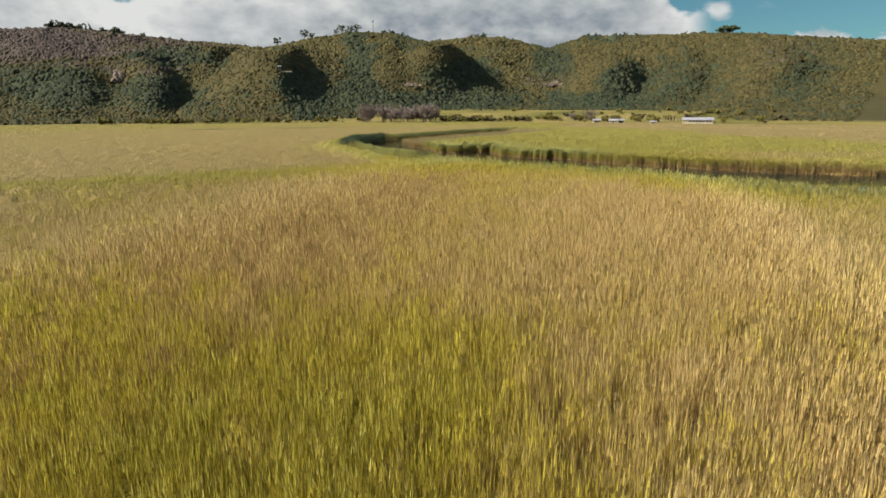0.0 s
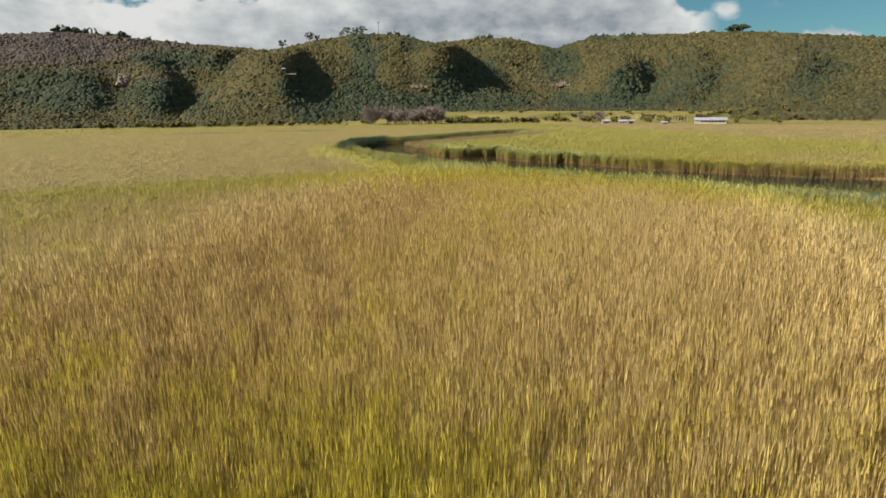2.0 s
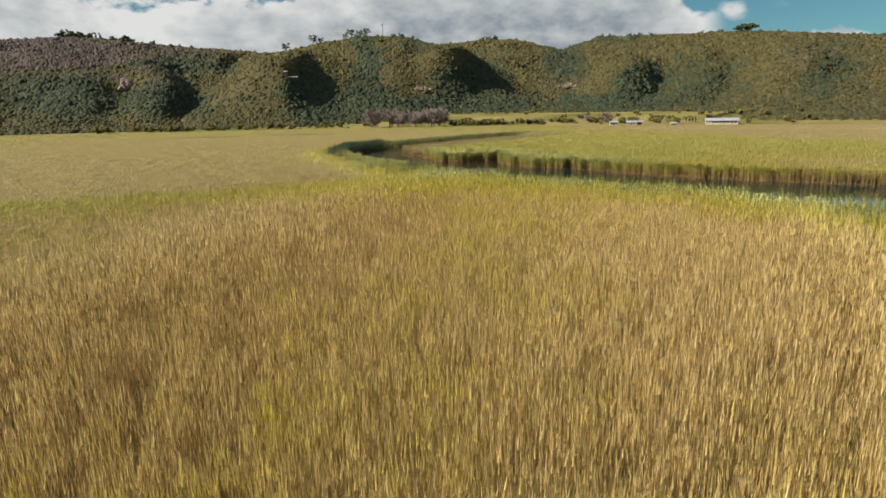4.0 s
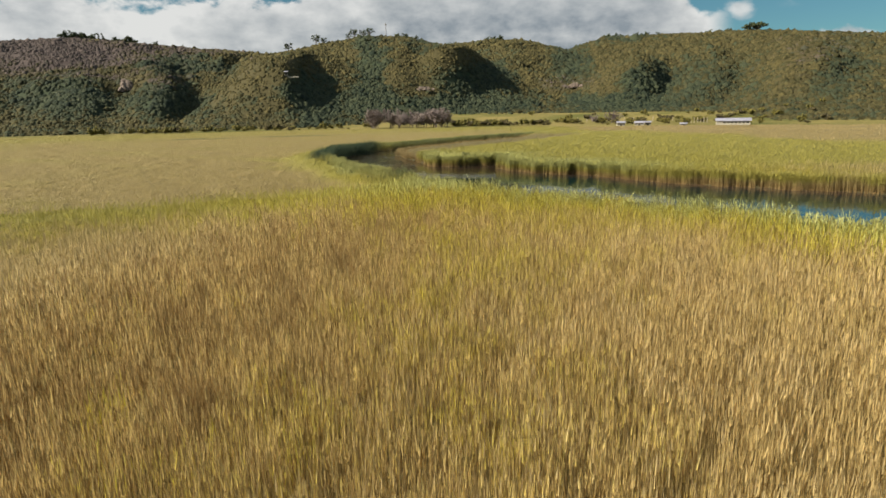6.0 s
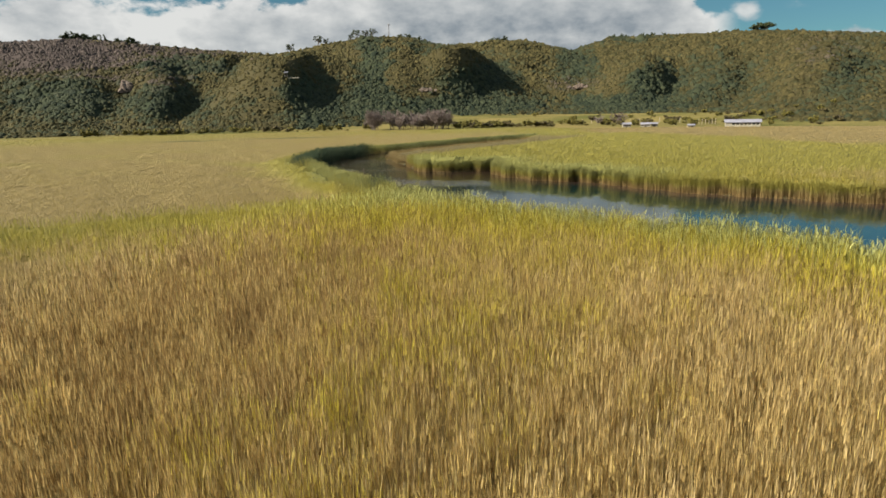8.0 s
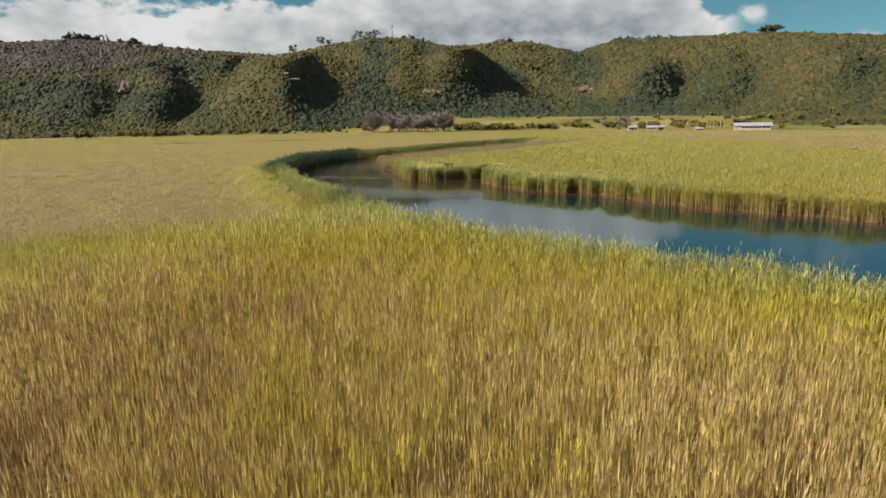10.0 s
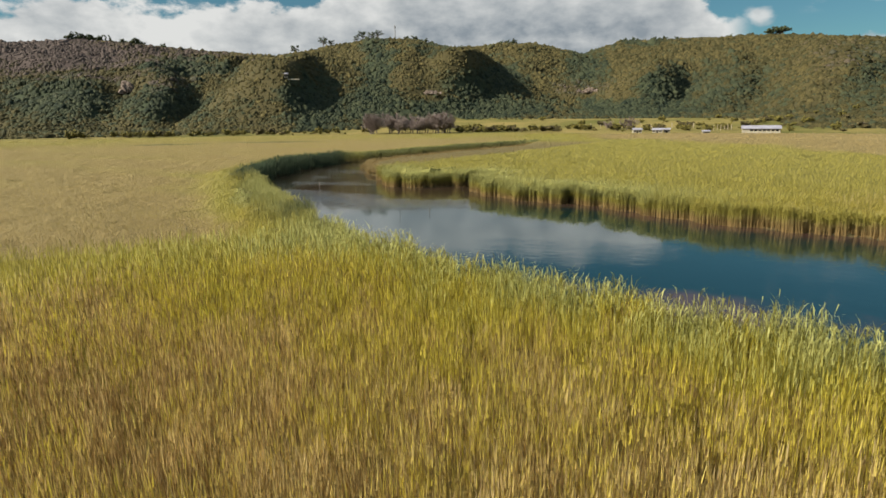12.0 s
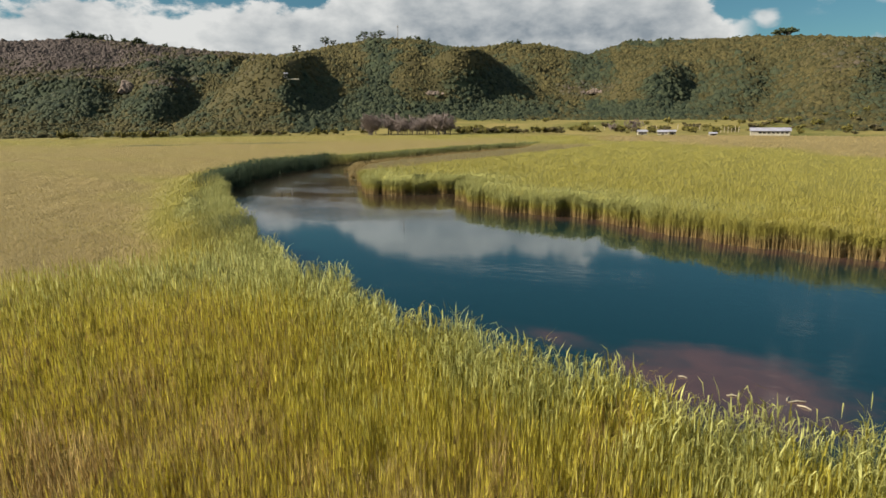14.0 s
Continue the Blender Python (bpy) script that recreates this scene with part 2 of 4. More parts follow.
def water_material():
    m = bpy.data.materials.new("river_water")
    m.use_nodes = True
    m.node_tree.nodes.clear()
    n = Nodes(m.node_tree)
    pos = n.add("ShaderNodeNewGeometry").outputs["Position"]
    ripple = n.add("ShaderNodeBump", {"Height": n.math("ADD", n.noise(n.scaled(pos, (0.9, 1.6, 1)), 1.5, 4.0),
                                      n.math("MULTIPLY", n.noise(pos, 0.18, 2.0), 2.0)), "Distance": 0.02, "Strength": n.step(n.noise(n.scaled(pos, (0.3, 1, 1)), 0.10, 3.0), 0.42, 0.62, 0.06, n.math("MULTIPLY_ADD", attribute(n, "mud"), 1.0, 0.5))}).outputs[0]
    clear = n.add("ShaderNodeBsdfTransparent", {0: rgb(0.80, 0.74, 0.68)})
    deep = n.step(n.math("MULTIPLY_ADD", n.math("SUBTRACT", n.noise(pos, 0.8, 5.0, 0.6), 0.5), 1.6, attribute(n, "depth")), 0.05, 1.3)
    silt = n.mix(n.noise(pos, 1.3, 6.0, 0.65), rgb(0.045, 0.028, 0.025), rgb(0.125, 0.062, 0.05))
    body = n.add("ShaderNodeBsdfDiffuse", {0: n.mix(attribute(n, "mud"), n.mix(deep, silt, rgb(0.003, 0.023, 0.0245)), n.mix(n.noise(pos, 0.25, 4.0), rgb(0.030, 0.022, 0.014), rgb(0.075, 0.052, 0.034)))})
    clear = n.add("ShaderNodeMixShader", {0: 0.9, 1: clear.outputs[0], 2: body.outputs[0]})
    gloss = n.add("ShaderNodeBsdfGlossy", {0: rgb(0.92, 0.95, 0.95), "Roughness": 0.05, "Normal": ripple})
    f = n.add("ShaderNodeFresnel", {0: 1.95, "Normal": ripple}).outputs[0]
    mx = n.add("ShaderNodeMixShader", {0: f, 1: clear.outputs[0], 2: gloss.outputs[0]})
    n.add("ShaderNodeOutputMaterial", {0: mx.outputs[0]})
    return m


M_GROUND, M_WATER = ground_material(), water_material()
M_BARK = mottled("grey_bark", (0.11, 0.09, 0.075), (0.22, 0.19, 0.17), 1.5)
M_TWIG = mottled("bare_twigs", (0.15, 0.118, 0.112), (0.27, 0.22, 0.205), 0.6)
M_PINE = foliage_material("dark_pine_leaf", (0.03, 0.045, 0.024), (0.085, 0.10, 0.045))
M_SHRUB = foliage_material("shrub_leaf", (0.06, 0.058, 0.016), (0.19, 0.165, 0.042))
M_BROWN = foliage_material("olive_brown_leaf", (0.045, 0.04, 0.02), (0.15, 0.125, 0.055))
M_WALL = mottled("whitewashed_wall", (0.30, 0.275, 0.215), (0.42, 0.39, 0.32), 0.5)
M_ROOF = mottled("grey_sheet_roof", (0.27, 0.27, 0.33), (0.39, 0.39, 0.46), 0.4, 0.6)
M_DARK = mottled("dark_opening", (0.03, 0.028, 0.025), (0.06, 0.055, 0.05), 1.0)
M_WOOD = mottled("weathered_wood", (0.34, 0.29, 0.20), (0.5, 0.44, 0.32), 1.0)
M_STEEL = mottled("grey_steel", (0.20, 0.20, 0.20), (0.3, 0.3, 0.3), 1.0, 0.5, metal=0.5)
M_ROCK = mottled("pale_rock", (0.13, 0.10, 0.08), (0.24, 0.19, 0.155), 0.3, fine=6, bump=0.3)


# ---- the plan ----
# The river's two banks, from downstream (behind to the right) to upstream.
NEAR_BANK = [(150, 30), (60, 44), (30, 49.6), (18, 52.8), (11.8, 56.1), (6.2, 59.5), (0, 62.0), (-6.4, 65.3), (-14.4, 71.3), (-21, 78.3),
             (-27.5, 85.6), (-37, 97.4), (-42, 106), (-46, 119), (-46.4, 136), (-42.5, 156), (-34, 184), (-18, 216), (10, 245)]
FAR_BANK = [(150, 70), (60, 78), (35.8, 80.4), (21.9, 82.4), (13, 85.3), (6, 88), (0.8, 92), (-2.8, 95.4), (-7, 96), (-12.4, 99.4),
            (-14.8, 103.6), (-15.2, 108.2), (-17.8, 106.8), (-24.4, 104.6), (-29.8, 113.4), (-36.3, 123.6), (-41.2, 137), (-37.5, 156), (-29.4, 182),
            (-16, 213.5), (11, 242)]
HUB = np.array((0.0, 50.0))            # polar plan of the hills is drawn from here


def spline(points, n=6):
    """A smooth line through the points."""
    p = np.array([points[0], *points, points[-1]], float)
    s = np.linspace(0, 1, n, endpoint=False)[:, None]
    out = []
    for a, b, c, d in zip(p[:-3], p[1:-2], p[2:-1], p[3:]):
        out.append(0.5 * (2 * b + (c - a) * s + (2 * a - 5 * b + 4 * c - d) * s**2 + (3 * b - a - 3 * c + d) * s**3))
    return np.vstack([*out, p[-1:]])


def bank_line(points, n=12):
    """A bank with the small bays and noses that reeds make."""
    p = spline(points, n)
    t = np.arange(len(p)) / n
    bay = 0.34 * np.sin(9.1 * t + 0.7) + 0.26 * np.sin(17.3 * t + 2.0) + 0.16 * np.sin(31.0 * t)
    run = np.gradient(p, axis=0)
    run /= np.hypot(run[:, 0], run[:, 1])[:, None] + 1e-6
    return p + bay[:, None] * np.stack([-run[:, 1], run[:, 0]], 1)


RIVER = np.vstack([bank_line(NEAR_BANK), bank_line(FAR_BANK)[::-1]])


def river_distance(x, y):
    """Signed distance to the river's edge in metres, negative in the water."""
    p = np.stack([x.ravel(), y.ravel()], 1)
    best, inside = np.full(len(p), 1e9), np.zeros(len(p), bool)
    for a, b in zip(RIVER, np.roll(RIVER, -1, 0)):
        e = b - a
        s = np.clip(((p - a) @ e) / (e @ e + 1e-9), 0, 1)
        best = np.minimum(best, ((p - a - s[:, None] * e) ** 2).sum(1))
        cut = (a[1] > p[:, 1]) != (b[1] > p[:, 1])
        with np.errstate(divide="ignore", invalid="ignore"):
            inside ^= cut & (p[:, 0] < e[0] * (p[:, 1] - a[1]) / e[1] + a[0])
    return np.where(inside, -1, 1).reshape(x.shape) * np.sqrt(best).reshape(x.shape)


def smooth(v, a, b):
    t = np.clip((v - a) / (b - a), 0, 1)
    return t * t * (3 - 2 * t)


def fbm(x, y, size, octaves=5, seed=0):
    """Cheap smooth noise of about -1..1, with features of that size."""
    out, amp = np.zeros_like(x, float), 0.5
    rs = np.random.RandomState(100 + seed)
    for k in range(octaves):
        f, total = 6.28 / size * 1.9**k, 0
        for _ in range(4):
            a, ph = rs.uniform(0, 6.28, 2)
            g = f * rs.uniform(0.7, 1.4)
            total = total + np.sin(g * (x * np.cos(a) + y * np.sin(a)) + ph + 1.3 * np.sin(0.6 * g * (y * np.cos(a) - x * np.sin(a)) + 2 * ph))
        out += amp * total / 2.2
        amp *= 0.52
    return out


def crest(az, knots):
    """A crest's angle of height over the plain against azimuth, in degrees."""
    a, e = np.array(knots).T
    return np.interp(az, a, e)


def hill(az, r, knots, foot, ridge, power=1.0):
    """A range that climbs from foot to ridge and falls off behind it."""
    e = crest(az, knots)
    top = np.maximum(7.5 + ridge * np.tan(np.radians(e)), 0)
    up = np.clip((r - foot) / (ridge - foot), 0, 1) ** power
    up = 0.35 * up + 0.65 * smooth(up, 0, 1)
    return np.where(e > -1.2, top * up * (1 - 0.75 * smooth(r, ridge * 1.05, ridge * 1.8)), 0)


# Crest lines: azimuth from the hub, angle of height.
FAR_HILL = [(-180, 4), (-75, 5.6), (-53, 6.15), (-47.5, 6.75), (-42.4, 6.5), (-38, 6.1), (-33, 5.85), (-28, 4.5), (-22, 3), (180, 3)]
SPUR_HILL = [(-43, -2), (-41, 0.2), (-38, 2.2), (-35, 4.3), (-32.5, 5.7), (-27, 6.9), (-24, 7.2), (-19.5, 6.9), (-15.5, 5.9), (-13, 5), (-9, 3), (-4, 0), (0, -2)]
MID_HILL = [(-21, 2), (-15.5, 6.1), (-11.8, 6.55), (-8.6, 6.45), (-5, 5.6), (-2, 4.6), (3, 3.5), (8, 2)]
RIGHT_HILL = [(-9, 3), (-5, 5.0), (-3.3, 5.6), (-0.8, 6.3), (5.8, 6.3), (11.6, 6.25), (18.3, 5.5), (26, 4.6), (60, 4), (180, 4)]
# Side spurs that stand out of the slopes: azimuth of the edge, gentle width, steep width, near end, far end, height.
SPURS = [(-32.4, 8, 2.6, 380, 600, 22), (-21.5, 5, 3.0, 420, 640, 9), (-16.4, 4.0, 3.4, 470, 640, 30), (1.1, 5.5, 3.2, 500, 720, 24),
         (-49, 6, 4, 470, 700, 9), (-43.5, 4, 3.2, 430, 680, 16), (-37.5, 4, 2.5, 620, 820, 12), (7.5, 4, 2.5, 480, 800, 8), (15.5, 5, 3, 480, 800, 10)]


def spur_field(az, r):
    """Height added by the spurs."""
    up = np.zeros_like(r)
    for edge, wl, wr, r0, r1, h in SPURS:
        bend = edge + 1.5 * np.sin((r - r0) / 90.0)
        side = np.where(az < bend, smooth(az, bend - wl, bend), 1 - smooth(az, bend, bend + wr))
        up += h * side * smooth(r, r0 - 60, r0 + 80) * (1 - smooth(r, r1 - 120, r1 + 60))
    return up


def foot_of(az):
    """Range at which the hills begin."""
    return np.interp(az, [-80, -50, -41, -32, -25, -15, -5, 5, 11, 14.5, 40], [330, 315, 300, 306, 345, 415, 425, 420, 395, 312, 300])


def terrain(x, y):
    """Height of the bare ground, from the marsh to the hills."""
    dx, dy = x - HUB[0], y - HUB[1]
    r, az = np.hypot(dx, dy), np.degrees(np.arctan2(dx, dy))
    foot = foot_of(az)
    h = np.maximum.reduce([hill(az, r, FAR_HILL, foot + 10, 840, 1.5), hill(az, r, SPUR_HILL, foot, np.interp(az, [-42, -27], [410, 650])),
                           hill(az, r, MID_HILL, foot + 25, 930), hill(az, r, RIGHT_HILL, foot + 15, 1010)])
    up = spur_field(az, r)
    ramp = smooth(r, foot - 5, foot + 130)
    h = h + up * ramp + ramp * (5 * fbm(x, y, 130, 4, 2) - 3)
    h = np.maximum(h, 0)
    line = np.maximum.reduce([crest(az, k) for k in (FAR_HILL, SPUR_HILL, MID_HILL, RIGHT_HILL)])
    limit = 4.5 + r * np.tan(np.radians(line))
    h = np.minimum(h, limit - 3 + 3 * np.tanh((h - limit) / 12))
    h = np.where(r < foot - 5, 0, np.maximum(h, 0))
    return h + 0.25 + 5.6 * smooth(r, 275, 440) * smooth(az, -30, -18)


# Stands of dark trees, some painted in for shaded slopes and hollows, and stretches of leafless haze-grey scrub:
# azimuth and angle of height from the hub, half widths, weight.
WOODS_AND_SHADE = [(-29.4, 1.4, 3.3, 2.7, 1.0), (-23.2, 4.2, 1.7, 3.4, 0.95), (-23.8, 1.2, 2.6, 2.2, 0.9), (-12.8, 3.0, 4.0, 1.8, 1.0), (-14.5, 0.7, 7.5, 1.1, 0.9),
         (3.4, 2.4, 2.5, 1.7, 0.95), (-3.8, 4.2, 2.2, 1.8, 0.75), (1.0, 0.6, 6.0, 0.8, 0.8), (8.0, 2.6, 4.6, 2.0, 0.5), (18.5, 3.0, 2.2, 2.4, 0.5),
         (1.1, 6.6, 3.2, 0.5, 0.8), (-39.6, 4.4, 3.6, 0.9, 0.9), (-49.5, 2.0, 4.2, 1.6, 0.85), (-42.0, 1.6, 3.2, 1.5, 0.9), (-18.0, 6.4, 2.0, 0.6, 0.6)]
# scrub whose grey-brown also paints in haze and cloud shade on the far hill
HAZY_SCRUB = [(-50.0, 5.6, 10.5, 2.4, 1.0), (-41.5, 3.3, 3.6, 0.8, 0.55), (-40.0, 5.8, 6.0, 0.8, 0.7), (-4.0, 2.6, 3.0, 0.6, 0.5), (16.5, 4.6, 3.5, 1.6, 0.35)]


def growth(x, y, z):
    """What grows on a hillside: how wooded or shade-dark, and how leafless or haze-grey, a place is."""
    dx, dy = x - HUB[0], y - HUB[1]
    r, a = np.hypot(dx, dy), np.degrees(np.arctan2(dx, dy))
    e = np.degrees(np.arctan2(z - 7.5, r))
    a, e = a + 1.1 * fbm(x, y, 40, 4, 43), e + 0.5 * fbm(x, y, 33, 4, 44)
    out = []
    for zones in (WOODS_AND_SHADE, HAZY_SCRUB):
        best = np.zeros_like(r)
        for a0, e0, wa, we, weight in zones:
            best = np.maximum(best, weight * np.exp(-(((a - a0) / wa) ** 2 + ((e - e0) / we) ** 2) ** (1.6 if zones is WOODS_AND_SHADE else 1.0)))
        out.append(best)
    low = (1 - smooth(e, 0.5, 2.6)) * (1 - smooth(a, -36, -33) * (1 - smooth(a, -33, -31)))
    wood_shade = np.clip(0.14 + 0.9 * out[0] + 0.22 * low + 0.26 * fbm(x, y, 38, 4, 41) + 0.24 * fbm(x, y, 13, 2, 45), 0, 1)
    return wood_shade, np.clip(out[1] * (1 - 0.45 * out[0]) + 0.22 * fbm(x, y, 60, 3, 42), 0, 1)


def channel(d, x, y):
    """The river's bed below the marsh: deep, but for a silt shoal along the near bank."""
    u, v = (x - 3.2) / 3.5, (y - 67.1 + 0.12 * (x - 3.2)) / 3.0
    shoal = np.exp(-(u * u + v * v + 0.35 * fbm(x, y, 2.6, 3, 83)) ** 2)
    shoal = np.maximum(shoal, 0.7 * np.exp(-(((x + 1.9) / 2.2) ** 2 + ((y - 69.5 + 0.35 * (x + 1.9)) / 0.9) ** 2)))
    shoal = np.maximum(shoal, 0.5 * np.exp(-(((x - 8.6) / 2.6) ** 2 + ((y - 66.6) / 1.7) ** 2)))
    depth = -2.4 * smooth(-d, -0.3, 3.0)
    return depth * (1 - 0.95 * shoal), shoal


def mesh_object(name, verts, faces, mat, attrs=(), flat=True):
    """A mesh from arrays: verts (n, 3), faces (m, 3) or (m, 4), and point attributes."""
    verts, faces = np.ascontiguousarray(verts, np.float32), np.ascontiguousarray(faces, np.int32)
    me = bpy.data.meshes.new(name)
    k = faces.shape[1]
    me.vertices.add(len(verts)), me.loops.add(faces.size), me.polygons.add(len(faces))
    me.vertices.foreach_set("co", verts.ravel())
    me.loops.foreach_set("vertex_index", faces.ravel())
    me.polygons.foreach_set("loop_start", np.arange(0, faces.size, k, dtype=np.int32))
    me.polygons.foreach_set("use_smooth", np.full(len(faces), not flat))
    for key, values in dict(attrs).items():
        me.attributes.new(key, "FLOAT", "POINT").data.foreach_set("value", np.ascontiguousarray(values, np.float32).ravel())
    me.update(calc_edges=True)
    me.materials.append(mat)
    return new(name, me)


def grid_faces(rows, cols):
    i = np.arange((rows - 1) * cols).reshape(rows - 1, cols)[:, :-1].ravel()
    return np.stack([i, i + 1, i + cols + 1, i + cols], 1)


# ---- ground: one sheet from underfoot to the horizon ----
angles = np.concatenate([np.arange(-76, 44, 0.5), np.arange(44, 284.1, 5.0)])
ranges = np.concatenate([np.arange(0.5, 60, 1.5), np.arange(60, 130, 2.5), np.arange(130, 300, 6.0), np.arange(300, 1100, 7.0), np.arange(1100, 2000, 60.0), [2400, 3200, 4500]])
R, A = np.meshgrid(ranges, np.radians(angles), indexing="ij")
GX, GY = HUB[0] + R * np.sin(A), HUB[1] + R * np.cos(A)
near = R < 270
D = np.full(R.shape, 99.0)
D[near] = river_distance(GX[near], GY[near])
GZ = terrain(GX, GY)
depth, shoal = channel(D, GX, GY)
GZ = np.where(near, np.where(D < 0.6, depth + 0.25 * smooth(D, -0.6, 0.6), GZ), GZ)
deg = np.degrees(A)
pasture = smooth(R, 232, 240) * (1 - smooth(R, foot_of(deg) + 5, foot_of(deg) + 25))
clearing = (np.abs(deg + 14.2) < 2.2) & (R > 850) | (np.abs(deg + 44.5) < 2.3) & (R > 785)
pasture = np.maximum(pasture, clearing)
g_wood_shade, g_dry_haze = growth(GX, GY, GZ)
g_hill = smooth(R, foot_of(deg) + 5, foot_of(deg) + 25) * (1 - clearing)
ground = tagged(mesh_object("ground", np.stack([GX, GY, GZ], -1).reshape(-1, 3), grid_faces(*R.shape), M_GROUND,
                            {"pasture": pasture, "silt": shoal * (D < 0.3), "wood_shade": g_wood_shade, "dry_haze": g_dry_haze, "hill": g_hill}, flat=False),
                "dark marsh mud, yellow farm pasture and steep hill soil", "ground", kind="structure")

# ---- water ----
wx, wy = np.meshgrid(np.arange(-60, 150, 0.8), np.arange(25, 260, 0.8), indexing="ij")
wd = river_distance(wx, wy)
wf = grid_faces(*wx.shape)[:, ::-1]
wf = wf[(wd.ravel()[wf] < 2.5).all(1)]
far_line = bank_line(FAR_BANK, 4)
to_far = np.full(wx.size, 1e9)
for fx, fy in far_line:
    to_far = np.minimum(to_far, np.hypot(wx.ravel() - fx, wy.ravel() - fy))
to_far = to_far.reshape(wx.shape)
upper = smooth(np.hypot(wx, wy - 50) + 2.0 * fbm(wx, wy, 9, 3, 81), 40, 50)
silty = np.maximum(channel(wd, wx, wy)[1], 0.85 * np.exp(-(to_far / (2.6 + 0.7 * fbm(wx, wy, 7, 3, 82))) ** 2))
water = tagged(mesh_object("water", np.stack([wx, wy, np.full(wx.shape, 0.0)], -1).reshape(-1, 3), wf, M_WATER, {"depth": 1.6 - 1.6 * silty, "mud": upper}, flat=False),
               "still dark teal river water, muddy brown upstream, with faint ripples", "water", kind="structure")


# ---- reeds ----
def freshness(x, y, d):
    """How green the reeds stand: patches over the bed, a green belt along the water, tan fields to the sides."""
    v = 0.36 - 0.19 * smooth(y, 10, 24) * (1 - smooth(y, 40, 50)) + 0.14 * smooth(-x, -5, 14) + 0.42 * (1 - smooth(y, 12, 26)) * smooth(-x, -7, 4)
    beyond = smooth(y - 0.25 * x, 84, 92)
    v = v + (1 - 0.75 * beyond) * (0.26 * fbm(x, y, 22, 3, 11) + 0.17 * fbm(x, y, 4.5, 4, 12))
    v = v - 0.10 * smooth(-x - 0.25 * y, 2, 16) * smooth(y, 50, 75)
    v = v + 0.42 * beyond * smooth(x, -40, -20)
    r, a = np.hypot(x, y - 50), np.degrees(np.arctan2(x, y - 50))
    v = v - 0.62 * smooth(r + 2.6 * np.clip(a, -10, 22) + 8 * fbm(x, y, 45, 3, 13), 138, 165) * smooth(a, -8, 0)
    v = v + 0.15 * smooth(np.hypot(x, y - 50), 160, 210) * smooth(-x, 20, 60)
    v = v - 0.8 * sedge(x, y)
    s, tan_part = meadow(x, y)
    v = v * (1 - 0.8 * tan_part) + (0.27 + 0.16 * fbm(0.35 * x, y, 16, 3, 14)) * tan_part + 0.45 * np.exp(-((s + 2.0) / 3.2) ** 2) * (x < -12)
    return np.clip(np.minimum(v, 0.8) + (0.62 - 0.30 * far_side(x, y)) * (1 - sedge(x, y)) * np.exp(-np.maximum(d - 1.0, 0) / 3.8), 0, 1.15)


def meadow(x, y):
    """The lower tan meadow beyond the reeds, on this side of the river: its edge, and how far a place lies in it."""
    s = 0.72 * (y - 0.95 * (x + 33) - 56.5)
    back = np.interp(y, NEAR_Y, NEAR_X) - x
    return s, smooth(s, 0, 2.5) * smooth(back, 3, 9) * (1 - smooth(np.hypot(x, y - 50), 165, 200)) * (x < -12)


def sedge(x, y):
    """The low brown sedge that stands on the inside of the bend, beside the upper channel."""
    return far_side(x, y) * smooth(y - 0.9 * np.minimum(x + 27, 0), 105, 113) * (1 - smooth(y, 188, 204)) * (1 - smooth(x - 0.34 * (y - 130), -29, -22))


def bed_height(x, y):
    h = 2.05 + 0.20 * fbm(x, y, 9, 3, 21) + 0.16 * fbm(x, y, 1.6, 2, 22)
    h = h * (1 - 0.68 * sedge(x, y)) * (1 - 0.45 * meadow(x, y)[1])
    h = h * (1 - 0.32 * smooth(y, 134, 146) * (x < np.interp(y, NEAR_Y, NEAR_X) + 1.1))
    return h * (1 - 0.5 * smooth(np.hypot(x, y - 50), 140, 195) * smooth(x, -45, -5))


def far_side(x, y):
    """1 beyond the river, 0 on the near side and along its left bank."""
    return ((x > np.interp(y, NEAR_Y, NEAR_X) + 1.1) & (y > 60)).astype(float)


def rushes(x, y, d):
    """The dark green rushes along the outer bank of the bend."""
    dark = (1 - far_side(x, y)) * smooth(y, 94, 101) * (1 - 0.45 * smooth(y, 134, 146)) * (1 - smooth(d, 1.8, 3.4)) * (1 - 0.6 * np.exp(-((y - 141) / 3.0) ** 2))
    tuft = 0.8 * np.exp(-((x + 19.5) ** 2 + (y - 76.8) ** 2) / 6.0)
    r = np.hypot(x, y - 50)
    ditch = 0.75 * np.exp(-((r - 180) / 1.3) ** 2) * smooth(-x, 78, 92) * (1 - smooth(-x, 125, 140))
    return np.clip(np.maximum.reduce([dark, tuft, ditch]), 0, 1)


NEAR_Y, NEAR_X = spline(NEAR_BANK, 4)[:, 1], spline(NEAR_BANK, 4)[:, 0]


